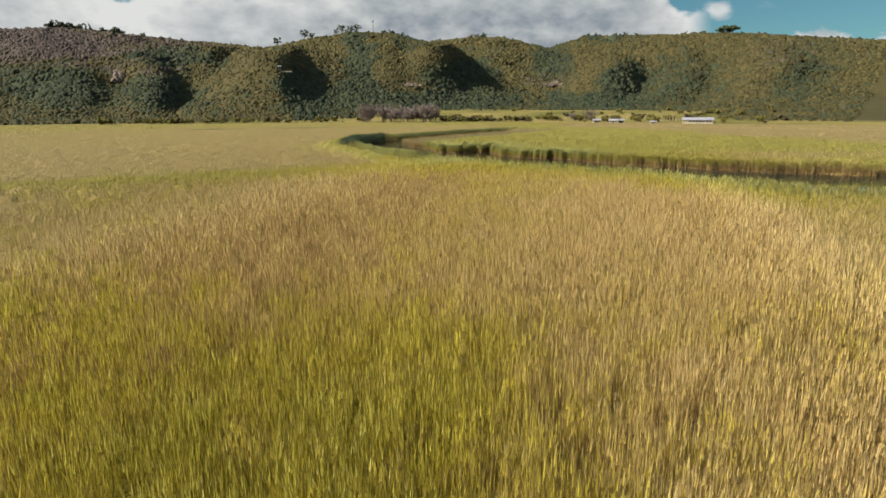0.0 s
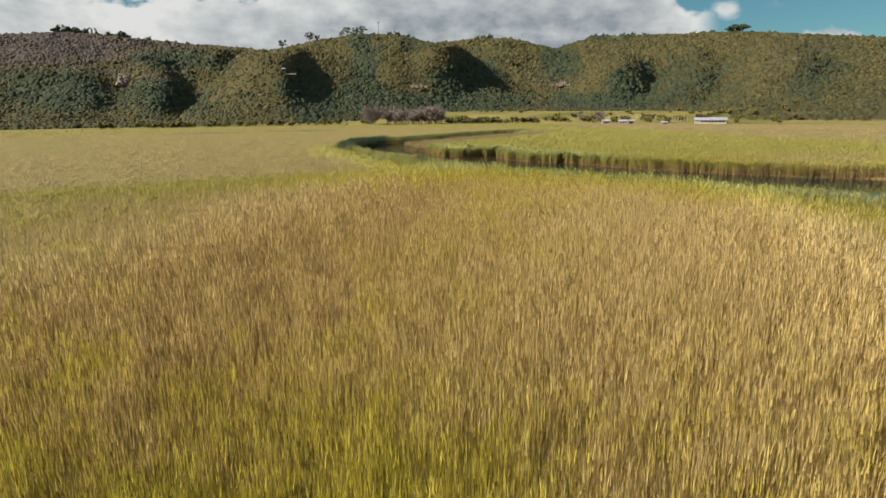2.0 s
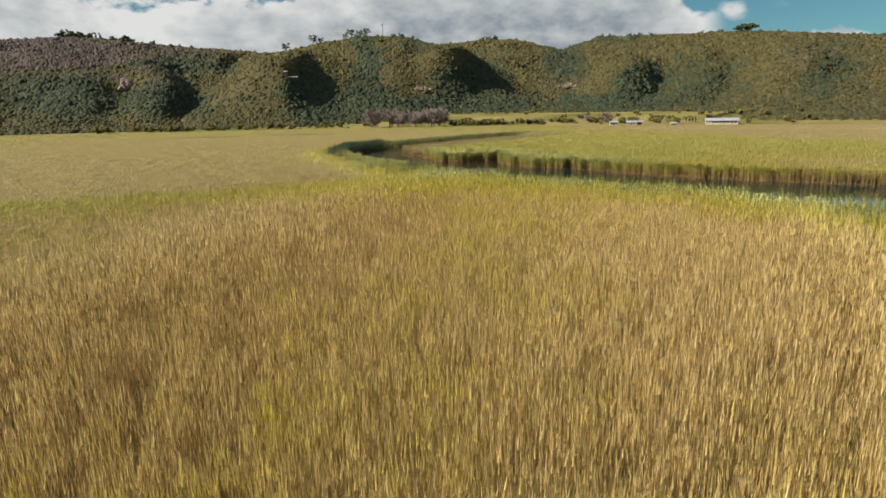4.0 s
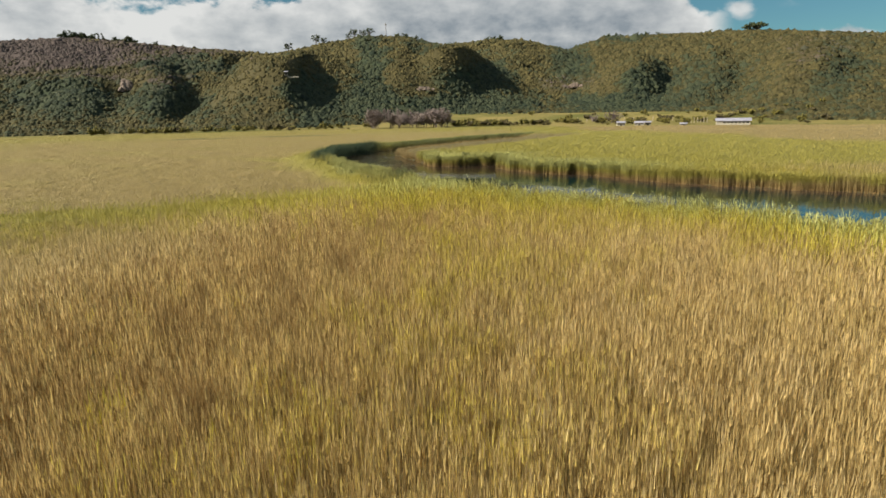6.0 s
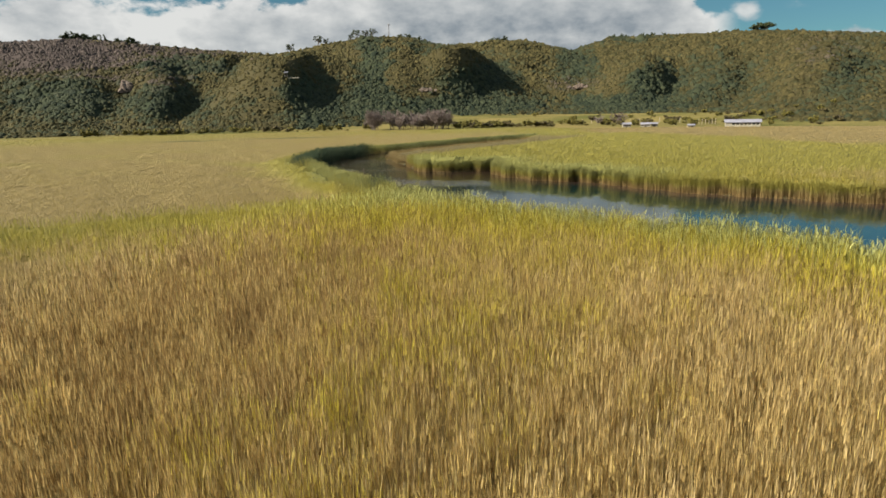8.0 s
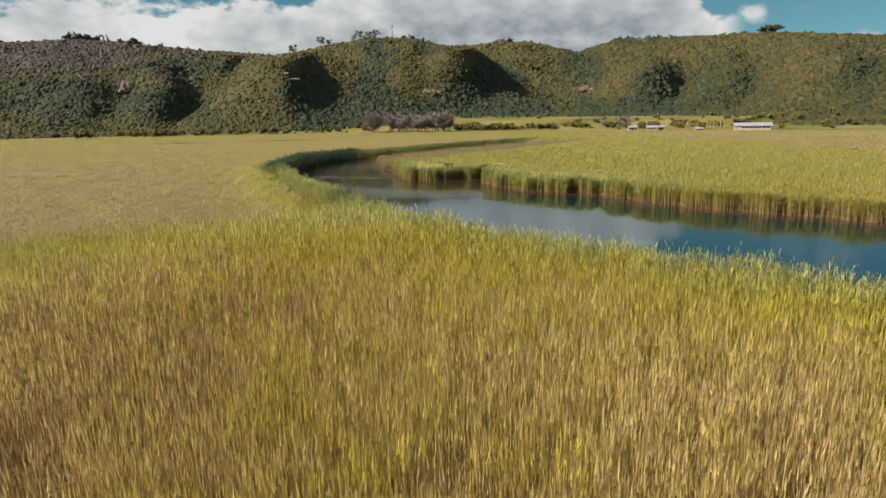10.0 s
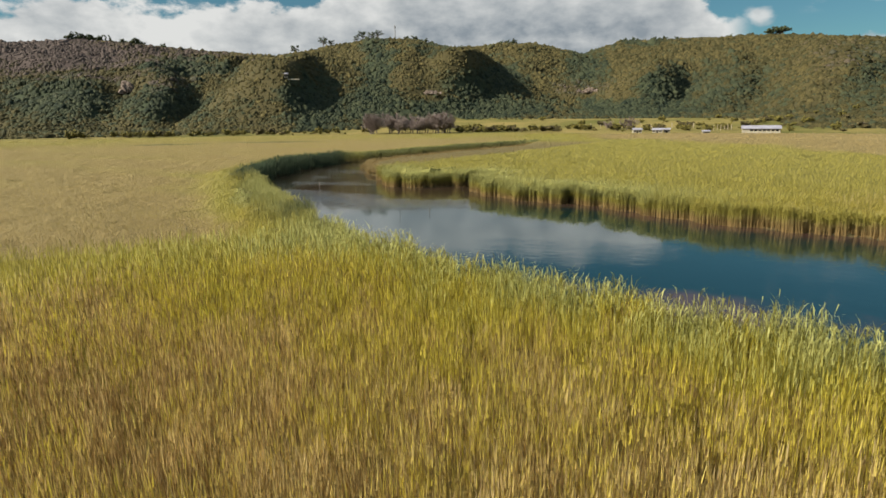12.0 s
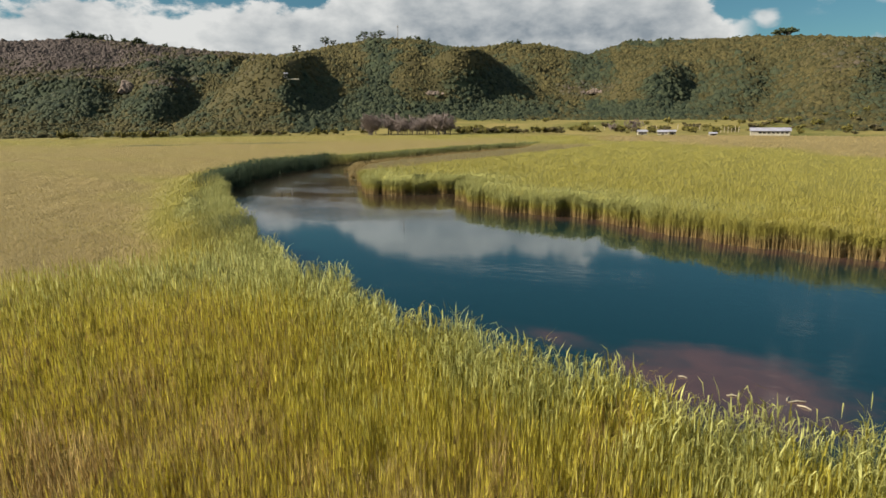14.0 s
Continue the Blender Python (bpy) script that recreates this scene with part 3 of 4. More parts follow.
def reeds(name, label, x, y, dist, leaves, rs, scale=1.0, bent=False):
    """Reeds at those places: a slim stem each, with so many short leaves round its top, wider where they are only seen from afar."""
    n = len(x)
    d = river_distance(x, y)
    fresh, tan_part, brown, far = freshness(x, y, d), meadow(x, y)[1], sedge(x, y), far_side(x, y)
    shore = 1 - far * 0.30 * (1 - smooth(d, 0.0, 2.6))
    bed = bed_height(x, y)
    even = np.clip(0.92 * smooth(dist, 15, 42) + tan_part, 0, 0.96)
    tall = np.where(rs.uniform(size=n) < 0.22, rs.uniform(0.98, 1.16, n), rs.uniform(0.66, 1.02, n)) * scale
    h = bed * shore * (tall * (1 - even) + 0.95 * even)
    h = h * (1 + 0.22 * fbm(x, y, 4.0, 3, 71) * np.exp(-np.maximum(d, 0) / 3.0) * far)
    h = h * (1 + 0.15 * rushes(x, y, d)) * (1 - 0.10 * smooth(dist, 60, 120))
    # dead patches; on the left, extra browning painted in for lens darkening
    dead_and_dim = np.clip(0.8 * fbm(x, y, 3.3, 3, 61) - 0.95 * smooth(-x, 3.5, 11) * (1 - smooth(y, 52, 62)) * (0.55 + 0.45 * smooth(y, 10, 26)), -1.6, 0)
    w = 0.0178 * (np.maximum(dist, 10) / 10) ** 0.84 * rs.uniform(0.65, 1.35, n)
    lean, turn = rs.normal(0, 0.032, (n, 2)), rs.uniform(0, np.pi, n)
    lean[:, 0] -= 0.02 + 0.03 * np.tanh(x / 8)
    side = np.stack([np.cos(turn), np.sin(turn) * 0.6, np.zeros(n)], 1) * w[:, None]
    base = np.stack([x, y, np.full(n, 0.0)], 1)
    tip = base + np.stack([lean[:, 0] * h, lean[:, 1] * h, h], 1)
    up = np.array([0, 0, 1.0])
    # the stem: one slender blade from foot to tip
    tris = [np.stack([base - side * 0.45, base + side * 0.45, tip], 1)]
    tri_h = [np.tile([0.1, 0.1, 1.0], (n, 1))]
    kites, kite_h = [], []
    for k in range(leaves):
        a = rs.uniform(0, 2 * np.pi, n)
        s0 = rs.uniform(0.14 if bent else 0.52, 0.98, n)[:, None]
        root = base + (tip - base) * s0
        out = np.stack([np.cos(a), np.sin(a), np.zeros(n)], 1)
        cross = np.stack([-np.sin(a), np.cos(a), np.zeros(n)], 1) * (w * rs.uniform(0.6, 1.15, n))[:, None]
        if bent:
            ln = (rs.uniform(0.26, 0.52, n) * (1 + 0.006 * np.maximum(dist - 10, 0) ** 0.8))[:, None]
            knee = root + out * ln * 0.22 + up * ln * 0.62
            end = knee + out * ln * 0.42 + up * ln * rs.uniform(-0.25, 0.5, n)[:, None]
            cross = cross * (0.68 * (12 / np.maximum(dist, 12)) ** 0.4)[:, None]
            kites.append(np.stack([root, knee - cross, end, knee + cross], 1))
            kite_h.append(np.stack([s0[:, 0], s0[:, 0] + 0.15, s0[:, 0] + 0.2, s0[:, 0] + 0.15], 1))
        else:
            ln = (rs.uniform(0.16, 0.40, n) * (1 + 0.010 * np.maximum(dist - 10, 0) ** 0.8))[:, None]
            ln = ln * (1 - 0.65 * tan_part - 0.55 * brown)[:, None]
            end = root + out * ln * (0.03 + 0.28 * rs.uniform(0, 1, n) ** 2)[:, None] + up * ln
            tris.append(np.stack([root - cross * 0.55, root + cross * 0.55, end], 1))
            tri_h.append(np.stack([s0[:, 0], s0[:, 0], s0[:, 0] + 0.2], 1))
    each = {"fresh": fresh, "even": even, "rush": np.maximum(rushes(x, y, d), 0.42 * brown), "low": 0.58 * dead_and_dim * (1 - even) - 0.75 * brown - 0.22 * tan_part - 0.04 * far * np.exp(-np.maximum(d, 0) / 0.9)}
    v = np.concatenate(tris, 0)
    f = np.arange(len(v) * 3).reshape(-1, 3)
    v, hh = v.reshape(-1, 3), np.concatenate(tri_h, 0).ravel()
    sets = {k: np.repeat(np.tile(q, len(tris)), 3) for k, q in each.items()}
    if kites:
        kv = np.concatenate(kites, 0)
        q = np.arange(len(kv) * 4).reshape(-1, 4) + len(v)
        f = np.concatenate([f, q[:, [0, 1, 3]], q[:, [1, 2, 3]]], 0)
        v, hh = np.concatenate([v, kv.reshape(-1, 3)], 0), np.concatenate([hh, np.concatenate(kite_h, 0).ravel()])
        sets = {k: np.concatenate([sets[k], np.repeat(np.tile(q, len(kites)), 4)]) for k, q in each.items()}
    hh = hh + sets.pop("low")
    return tagged(mesh_object(name, v, f, M_REED, {**sets, "height": hh}), label, "reeds", kind="stuff")


def view_distance(x, y):
    """About how near the flight line along the bed comes to a place that lies ahead and to its sides."""
    ahead = np.hypot(x, np.maximum(y - 50, 0))
    return np.maximum.reduce([np.full_like(x, 10.0), 2.0 * np.maximum(x, 0), 1.15 * np.maximum(-x, 0), np.where(y > 58, ahead, 0)])


def scatter(x0, x1, y0, y1, cell, density, rs):
    """Random places with a density per square metre that follows the given function."""
    cx, cy = np.meshgrid(np.arange(x0, x1, cell), np.arange(y0, y1, cell))
    cx, cy = cx.ravel(), cy.ravel()
    count = rs.poisson(density(cx + cell / 2, cy + cell / 2) * cell * cell)
    return np.repeat(cx, count) + rs.uniform(0, cell, count.sum()), np.repeat(cy, count) + rs.uniform(0, cell, count.sum())


def in_wedge(x, y):
    """The part of the plain that lies before the flight line."""
    a1 = np.degrees(np.arctan2(x - 2, y + 2))
    return (a1 > -59) & (a1 < 30)


rs = np.random.RandomState(3)


def bed_density(x, y):
    dist = view_distance(x, y)
    rho = 172 * (10 / dist) ** 1.56 * np.clip(1 + 1.25 * fbm(x, y, 1.7, 3, 51), 0.12, 2.0)
    return np.where(in_wedge(x, y) & (np.hypot(x, y - 50) < 238), rho, 0)


px, py = scatter(-200, 110, 5, 290, 0.5, bed_density, rs)
ok = river_distance(px, py) > 0.05
px, py = px[ok], py[ok]
pd = view_distance(px, py)
close = pd < 26
reeds("reed_bed", "tall golden and green reeds with bent leaves, standing close", px[close], py[close], pd[close], 4, rs)
reeds("far_reed_bed", "wide field of straw and green reeds across the marsh", px[~close], py[~close], pd[~close], 1, rs)

# the thick fringe along both banks
def dense(p, k=4):
    """The same line with k times as many points."""
    t = np.arange(0, len(p) - 1, 1 / k)
    return np.stack([np.interp(t, np.arange(len(p)), p[:, 0]), np.interp(t, np.arange(len(p)), p[:, 1])], 1)


edge = np.vstack([dense(bank_line(NEAR_BANK)), dense(bank_line(FAR_BANK))])
edge = edge[(edge[:, 0] < 60) & (edge[:, 1] < 230)]
ed = view_distance(edge[:, 0], edge[:, 1])
each = np.clip((1050 / ed**0.9), 8, 84).astype(int)
ex = np.repeat(edge[:, 0], each) + rs.normal(0, 0.75, each.sum())
ey = np.repeat(edge[:, 1], each) + rs.normal(0, 0.75, each.sum())
ok = (river_distance(ex, ey) > -0.15) & in_wedge(ex, ey)
reeds("reed_fringe", "fresh green reeds with straw-brown feet along the water's edge", ex[ok], ey[ok], view_distance(ex[ok], ey[ok]), 5, rs, 1.02, True)

# the bed behind and beside the flight line, which is thinner
def all_round(x, y):
    return view_distance(x, y) + 3 * np.maximum(5 - y, 0)


def outer_density(x, y):
    r = np.hypot(x, y - 25)
    return np.where(~in_wedge(x, y) | (y < 5), 28 * (10 / np.clip(all_round(x, y), 10, 60)) ** 1.3, 0) * (r < 95)


qx, qy = scatter(-96, 96, -71, 121, 1.0, outer_density, rs)
ok = river_distance(qx, qy) > 0.05
reeds("outer_reed_bed", "golden reeds going on over the marsh all round", qx[ok], qy[ok], np.clip(1.6 * all_round(qx[ok], qy[ok]), 10, 60), 1, rs)

# matted dead leaves between the stems, as a low uneven sheet, its colour darkened for shade in the gaps
tr = np.concatenate([[0.02], np.arange(1, 90, 0.9), np.arange(90, 180, 2.2), np.arange(180, 284, 4)])
ta = np.radians(np.concatenate([np.arange(-64, 40, 0.55), np.arange(40, 296.5, 2.0)]))
TR, TA = np.meshgrid(tr, ta, indexing="ij")
tx, ty = TR * np.sin(TA) + 0.5, TR * np.cos(TA) + 4
td = river_distance(tx, ty)
tz = np.interp(all_round(tx, ty), [10, 26, 46, 110], [1.0, 1.2, 1.6, 1.88]) + 0.16 * fbm(tx, ty, 4, 4, 31) 
tz = tz * bed_height(tx, ty) / 2.05
tz = np.where(td > 0, 0.05 + (tz - 0.05) * smooth(td, 0.2, 2.0), -0.8)
f = grid_faces(*tx.shape)
keep = (td.ravel()[f] > -1.5).all(1)
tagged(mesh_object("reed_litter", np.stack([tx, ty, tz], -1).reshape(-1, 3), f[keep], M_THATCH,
                   {"fresh": freshness(tx, ty, td), "height": np.clip(tz / bed_height(tx, ty), 0, 1) - 0.6 * sedge(tx, ty) - 0.16 * meadow(tx, ty)[1], "rush": np.maximum(rushes(tx, ty, td), 0.5 * sedge(tx, ty)), "even": np.clip(0.85 * smooth(view_distance(tx, ty), 26, 62) + meadow(tx, ty)[1], 0, 1)}), "matted dead reed leaves between the stems, darkened for the shade in the gaps", "reed litter", kind="stuff")


# ---- bush on the hills ----
def clumps(x, y, z, size, squash, rs, rings=2, seg=5):
    """Ragged crowns: rings of points pushed in and out, closed at the top."""
    n = len(x)
    v = np.zeros((n, rings * seg + 1, 3))
    for k in range(rings):
        t = k / rings
        rad = np.cos(t * 1.35) ** 0.7
        for s in range(seg):
            a = 2 * np.pi * (s + 0.5 * k) / seg + rs.uniform(-0.4, 0.4, n)
            rr = size * rad * rs.uniform(0.6, 1.3, n)
            v[:, k * seg + s] = np.stack([x + rr * np.cos(a), y + rr * np.sin(a), z + size * squash * (1.3 * np.sin(t * 1.4) - 0.35 + rs.uniform(-0.16, 0.16, n))], 1)
    v[:, -1] = np.stack([x + rs.uniform(-0.3, 0.3, n) * size, y + rs.uniform(-0.3, 0.3, n) * size, z + size * squash * rs.uniform(0.95, 1.35, n)], 1)
    f = []
    for k in range(rings):
        for s in range(seg):
            a, b = k * seg + s, k * seg + (s + 1) % seg
            if k < rings - 1:
                c, d = a + seg, b + seg
                f += [(a, b, c), (b, d, c)]
            else:
                f.append((a, b, rings * seg))
    f = (np.array(f)[None] + (np.arange(n) * (rings * seg + 1))[:, None, None]).reshape(-1, 3)
    return v.reshape(-1, 3), f


rs = np.random.RandomState(8)
n = 116000
az_ = rs.uniform(-60, 24, n)
rr_ = rs.uniform(300**1.5, 1060**1.5, n) ** (1 / 1.5)
# nothing grows here that the crests in front would hide from the plain
pa, pr = np.meshgrid(np.arange(-61, 26, 0.5), np.arange(290, 1080, 10.0), indexing="ij")
pz = terrain(HUB[0] + pr * np.sin(np.radians(pa)), HUB[1] + pr * np.cos(np.radians(pa)))
seen_line = np.maximum.accumulate((pz - 7.5) / pr, 1)
ia, ir = np.clip(((az_ + 61) / 0.5).astype(int), 0, pa.shape[0] - 1), np.clip(((rr_ - 290) / 10).astype(int), 0, pa.shape[1] - 1)
tz_ = terrain(HUB[0] + rr_ * np.sin(np.radians(az_)), HUB[1] + rr_ * np.cos(np.radians(az_)))
ok = (rr_ > foot_of(az_) + rs.uniform(0, 14, n)) & ((tz_ + 5 - 7.5) / rr_ > seen_line[ia, ir])
az_, rr_ = az_[ok], rr_[ok]
hx, hy = HUB[0] + rr_ * np.sin(np.radians(az_)), HUB[1] + rr_ * np.cos(np.radians(az_))
hz = terrain(hx, hy)
wood_shade, dry_haze = growth(hx, hy, hz)
grassy = (np.abs(az_ + 14.2) < 2.4) & (rr_ > 860) | (np.abs(az_ + 44.5) < 2.5) & (rr_ > 790) & (rr_ < 850)
ok = ~grassy | (rs.uniform(size=len(az_)) < 0.08)
size = rs.uniform(0.75, 1.8, len(az_)) * (1 + 0.65 * wood_shade) * (1 - 0.3 * dry_haze) * (0.66 + 0.60 * smooth(rr_, 330, 800)) * np.where(rs.uniform(size=len(az_)) < 0.07, 1.7, 1)
el_ = (hz - 7.5) / rr_
ridge_top = seen_line[np.clip(((az_ + 61) / 0.5).astype(int), 0, pa.shape[0] - 1), -1]
size *= np.where((el_ > 0.965 * ridge_top) & (rs.uniform(size=len(az_)) < 0.22), rs.uniform(1.15, 1.6, len(az_)), 1)
v, f = clumps(hx[ok], hy[ok], hz[ok], size[ok], 0.8, rs, 2, 4)
per = len(v) // ok.sum()
tagged(mesh_object("hill_bush", v, f, M_FOREST, {"wood_shade": np.repeat(wood_shade[ok], per), "dry_haze": np.repeat(dry_haze[ok], per)}, flat=False),
       "olive scrub and dark green trees covering the hills, some dark for shaded slopes", "woodland", kind="stuff")


# ---- things beyond the marsh ----
def part(name, v, f, mat, parent=None, label="", flat=True):
    """One mesh object from plain lists, under its thing or part."""
    me = bpy.data.meshes.new(name)
    me.from_pydata([tuple(map(float, p)) for p in v], [], [tuple(map(int, q)) for q in f])
    me.polygons.foreach_set("use_smooth", [not flat] * len(me.polygons))
    me.materials.append(mat)
    me.update()
    ob = new(name, me)
    ob.parent = parent
    if label:
        ob["label"] = label
    return ob


def box(x0, y0, z0, x1, y1, z1, bevel=0.04):
    """Verts and faces of a bevelled block."""
    bm = bmesh.new()
    bmesh.ops.create_cube(bm, size=1.0)
    for q in bm.verts:
        q.co = (x0 + (q.co.x + 0.5) * (x1 - x0), y0 + (q.co.y + 0.5) * (y1 - y0), z0 + (q.co.z + 0.5) * (z1 - z0))
    bmesh.ops.bevel(bm, geom=bm.edges[:], offset=min(bevel, abs(x1 - x0) / 4, abs(y1 - y0) / 4, abs(z1 - z0) / 4), segments=1, affect="EDGES")
    bm.verts.index_update()
    out = [q.co[:] for q in bm.verts], [[q.index for q in face.verts] for face in bm.faces]
    bm.free()
    return out


def tube(points, radii, seg=6):
    """A tapered limb through the points."""
    v, f = [], []
    for k, (p, rad) in enumerate(zip(points, radii)):
        d = (Vector(points[min(k + 1, len(points) - 1)]) - Vector(points[max(k - 1, 0)])).normalized()
        a = d.orthogonal().normalized()
        b = d.cross(a)
        for s in range(seg):
            t = 2 * math.pi * s / seg
            v.append(Vector(p) + rad * (a * math.cos(t) + b * math.sin(t)))
        if k:
            f += [((k - 1) * seg + s, (k - 1) * seg + (s + 1) % seg, k * seg + (s + 1) % seg, k * seg + s) for s in range(seg)]
    f.append(tuple(range((len(points) - 1) * seg, len(points) * seg)))
    return v, f


def merged(pieces):
    v, f = [], []
    for a, b in pieces:
        n0 = len(v)
        v += list(a)
        f += [[i + n0 for i in q] for q in b]
    return v, f


def place(az, r, lift=0.0):
    """A spot on the land, by azimuth and range from the hub."""
    x, y = HUB[0] + r * math.sin(radians(az)), HUB[1] + r * math.cos(radians(az))
    return Vector((x, y, float(terrain(np.array([x]), np.array([y]))[0]) + lift))


def slope_range(az, el):
    """The range at which a hillside is met under that angle of height."""
    r = np.arange(310, 1050, 4.0)
    z = terrain(HUB[0] + r * np.sin(radians(az)), HUB[1] + r * np.cos(radians(az)))
    hit = np.nonzero((z + 2 - 7.5) / r > math.tan(radians(el)))[0]
    return float(r[hit[0]]) if len(hit) else 900.0


def tree(name, label, height, spread, kind, seed, mat, category="tree"):
    """A tree at the origin: tapered trunk with limbs, and a crown of ragged leaf clumps, or of bare twigs."""
    rng = np.random.RandomState(seed)
    root = tagged(new(name), label, category)
    fork = {"round": 0.12, "umbrella": 0.3, "cypress": 0.1, "shrub": 0.1, "bare": 0.14}[kind]
    limbs, tips = [], []
    lean = rng.uniform(-0.05, 0.05, 2) * height
    trunk = [(0, 0, -0.4), (lean[0] * 0.5, lean[1] * 0.5, height * fork), (lean[0], lean[1], height * (0.97 if kind == "cypress" else 0.8))]
    limbs.append(tube(trunk, [height * 0.035, height * 0.025, height * 0.008]))
    count = {"round": 9, "umbrella": 16, "cypress": 10, "shrub": 7, "bare": 20}[kind]
    for k in range(count):
        a, t = rng.uniform(0, 6.28), rng.uniform(fork, 0.8)
        start = Vector(trunk[1]).lerp(Vector(trunk[2]), max(0, (t - fork) / (0.81 - fork)))
        if kind == "umbrella":
            end = (spread * rng.uniform(0.3, 1) * math.cos(a), spread * rng.uniform(0.3, 1) * math.sin(a), height * rng.uniform(0.6, 0.98))
        elif kind == "cypress":
            end = (spread * math.cos(a) * 0.5, spread * math.sin(a) * 0.5, height * (0.12 + 0.8 * k / count))
        else:
            out = rng.uniform(0.4, 1)
            end = (spread * out * math.cos(a), spread * out * math.sin(a), height * (rng.uniform(0.3, 0.95) if kind != "shrub" else rng.uniform(0.35, 0.8)))
        end = Vector(end)
        mid = start.lerp(end, 0.5) + Vector((0, 0, -0.03 * height))
        limbs.append(tube([start, mid, end], [height * 0.014, height * 0.009, height * 0.004], 5))
        tips += [end, mid] if kind != "umbrella" else [end]
    part("trunk", *merged(limbs), M_BARK, root)
    if kind == "bare":
        twigs = []
        for tip in tips:
            for _ in range(13):
                d = Vector(rng.normal(0, 1, 3)) * 0.5 + Vector((tip.x * 0.1, tip.y * 0.1, 0.9))
                ln = height * rng.uniform(0.10, 0.26)
                e = tip + d.normalized() * ln
                twigs.append(tube([tip, e], [height * 0.009, height * 0.004], 3))
        part("crown", *merged(twigs), M_TWIG, root, "leafless grey-brown twigs")
    else:
        cs = []
        for tip in tips:
            for _ in range({"cypress": 3, "umbrella": 9, "round": 8}.get(kind, 5)):
                j = rng.normal(0, 0.16, 3) * spread
                cs.append((tip.x + j[0], tip.y + j[1], tip.z + j[2] * (0.5 if kind == "umbrella" else 0.8)))
        cs = np.array(cs)
        sizes = spread * rng.uniform(0.14, 0.32, len(cs)) * {"cypress": 1.2, "umbrella": 0.5, "round": 0.62}.get(kind, 1.0)
        v, f = clumps(cs[:, 0], cs[:, 1], cs[:, 2], sizes, 0.7, rng)
        part("crown", v, f, mat, root)
    return root


def stand(proto, spots, seed, scale=(0.8, 1.2)):
    """Sets copies of a prototype on the spots; the prototype takes the first."""
    rng = random.Random(seed)
    for k, spot in enumerate(spots):
        sc = rng.uniform(*scale)
        m = Matrix.Translation(spot - Vector((0, 0, 0.1 if spot.z < 20 else 2.0))) @ Matrix.Rotation(rng.uniform(0, 6.28), 4, "Z") @ Matrix.Scale(sc, 4)
        if k == 0:
            proto.matrix_basis = m
        else:
            copy_thing(proto, m).matrix_basis = m


# long farm shed at the edge of the marsh
def farm_shed():
    root = tagged(new("farm_shed"), "long low cream farm shed with pale sheet roof and open bays", "barn")
    L, W, Hh = 13.2, 5.2, 1.75
    part("wall", *box(-L / 2, -W / 2 + 1.6, -0.5, L / 2, W / 2, Hh), M_WALL, root)
    part("end_wall", *box(-L / 2 - 0.1, -W / 2, -0.5, -L / 2 + 2.4, W / 2, Hh + 0.02), M_WALL, root, "cream gable end")
    bays = 7
    for k in range(bays + 1):
        x = -L / 2 + 2.4 + (L - 2.6) * k / bays
        part("post", *box(x - 0.22, -W / 2, -0.5, x + 0.22, -W / 2 + 0.4, Hh), M_WALL, root)
        if k < bays:
            part("bay_opening", *box(x + 0.22, -W / 2 + 1.4, 0.0, x + (L - 2.6) / bays - 0.22, -W / 2 + 1.62, Hh - 0.4), M_DARK, root, "dark open bay")
    part("plinth", *box(-L / 2 + 2.4, -W / 2 + 0.05, -0.5, L / 2, -W / 2 + 0.3, 0.8), M_WALL, root)
    e = 0.5
    v = [(-L / 2 - e, -W / 2 - e, Hh), (L / 2 + e, -W / 2 - e, Hh), (L / 2 + e, 0, Hh + 1.1), (-L / 2 - e, 0, Hh + 1.1), (-L / 2 - e, W / 2 + e, Hh), (L / 2 + e, W / 2 + e, Hh)]
    v += [(a, b, c + 0.12) for a, b, c in v]
    f = [(0, 3, 2, 1), (3, 4, 5, 2), (6, 7, 8, 9), (9, 8, 11, 10), (0, 1, 7, 6), (5, 4, 10, 11), (0, 6, 9, 3), (3, 9, 10, 4), (1, 2, 8, 7), (2, 5, 11, 8)]
    roof = part("roof", v, f, M_ROOF, root, "pale lilac-grey sheet roof")
    part("ridge_cap", *box(-L / 2 - e, -0.2, Hh + 1.15, L / 2 + e, 0.2, Hh + 1.3), M_ROOF, roof)
    return root


shed = farm_shed()
shed.matrix_basis = Matrix.Translation(place(11.35, 264)) @ Matrix.Rotation(radians(-7), 4, "Z")


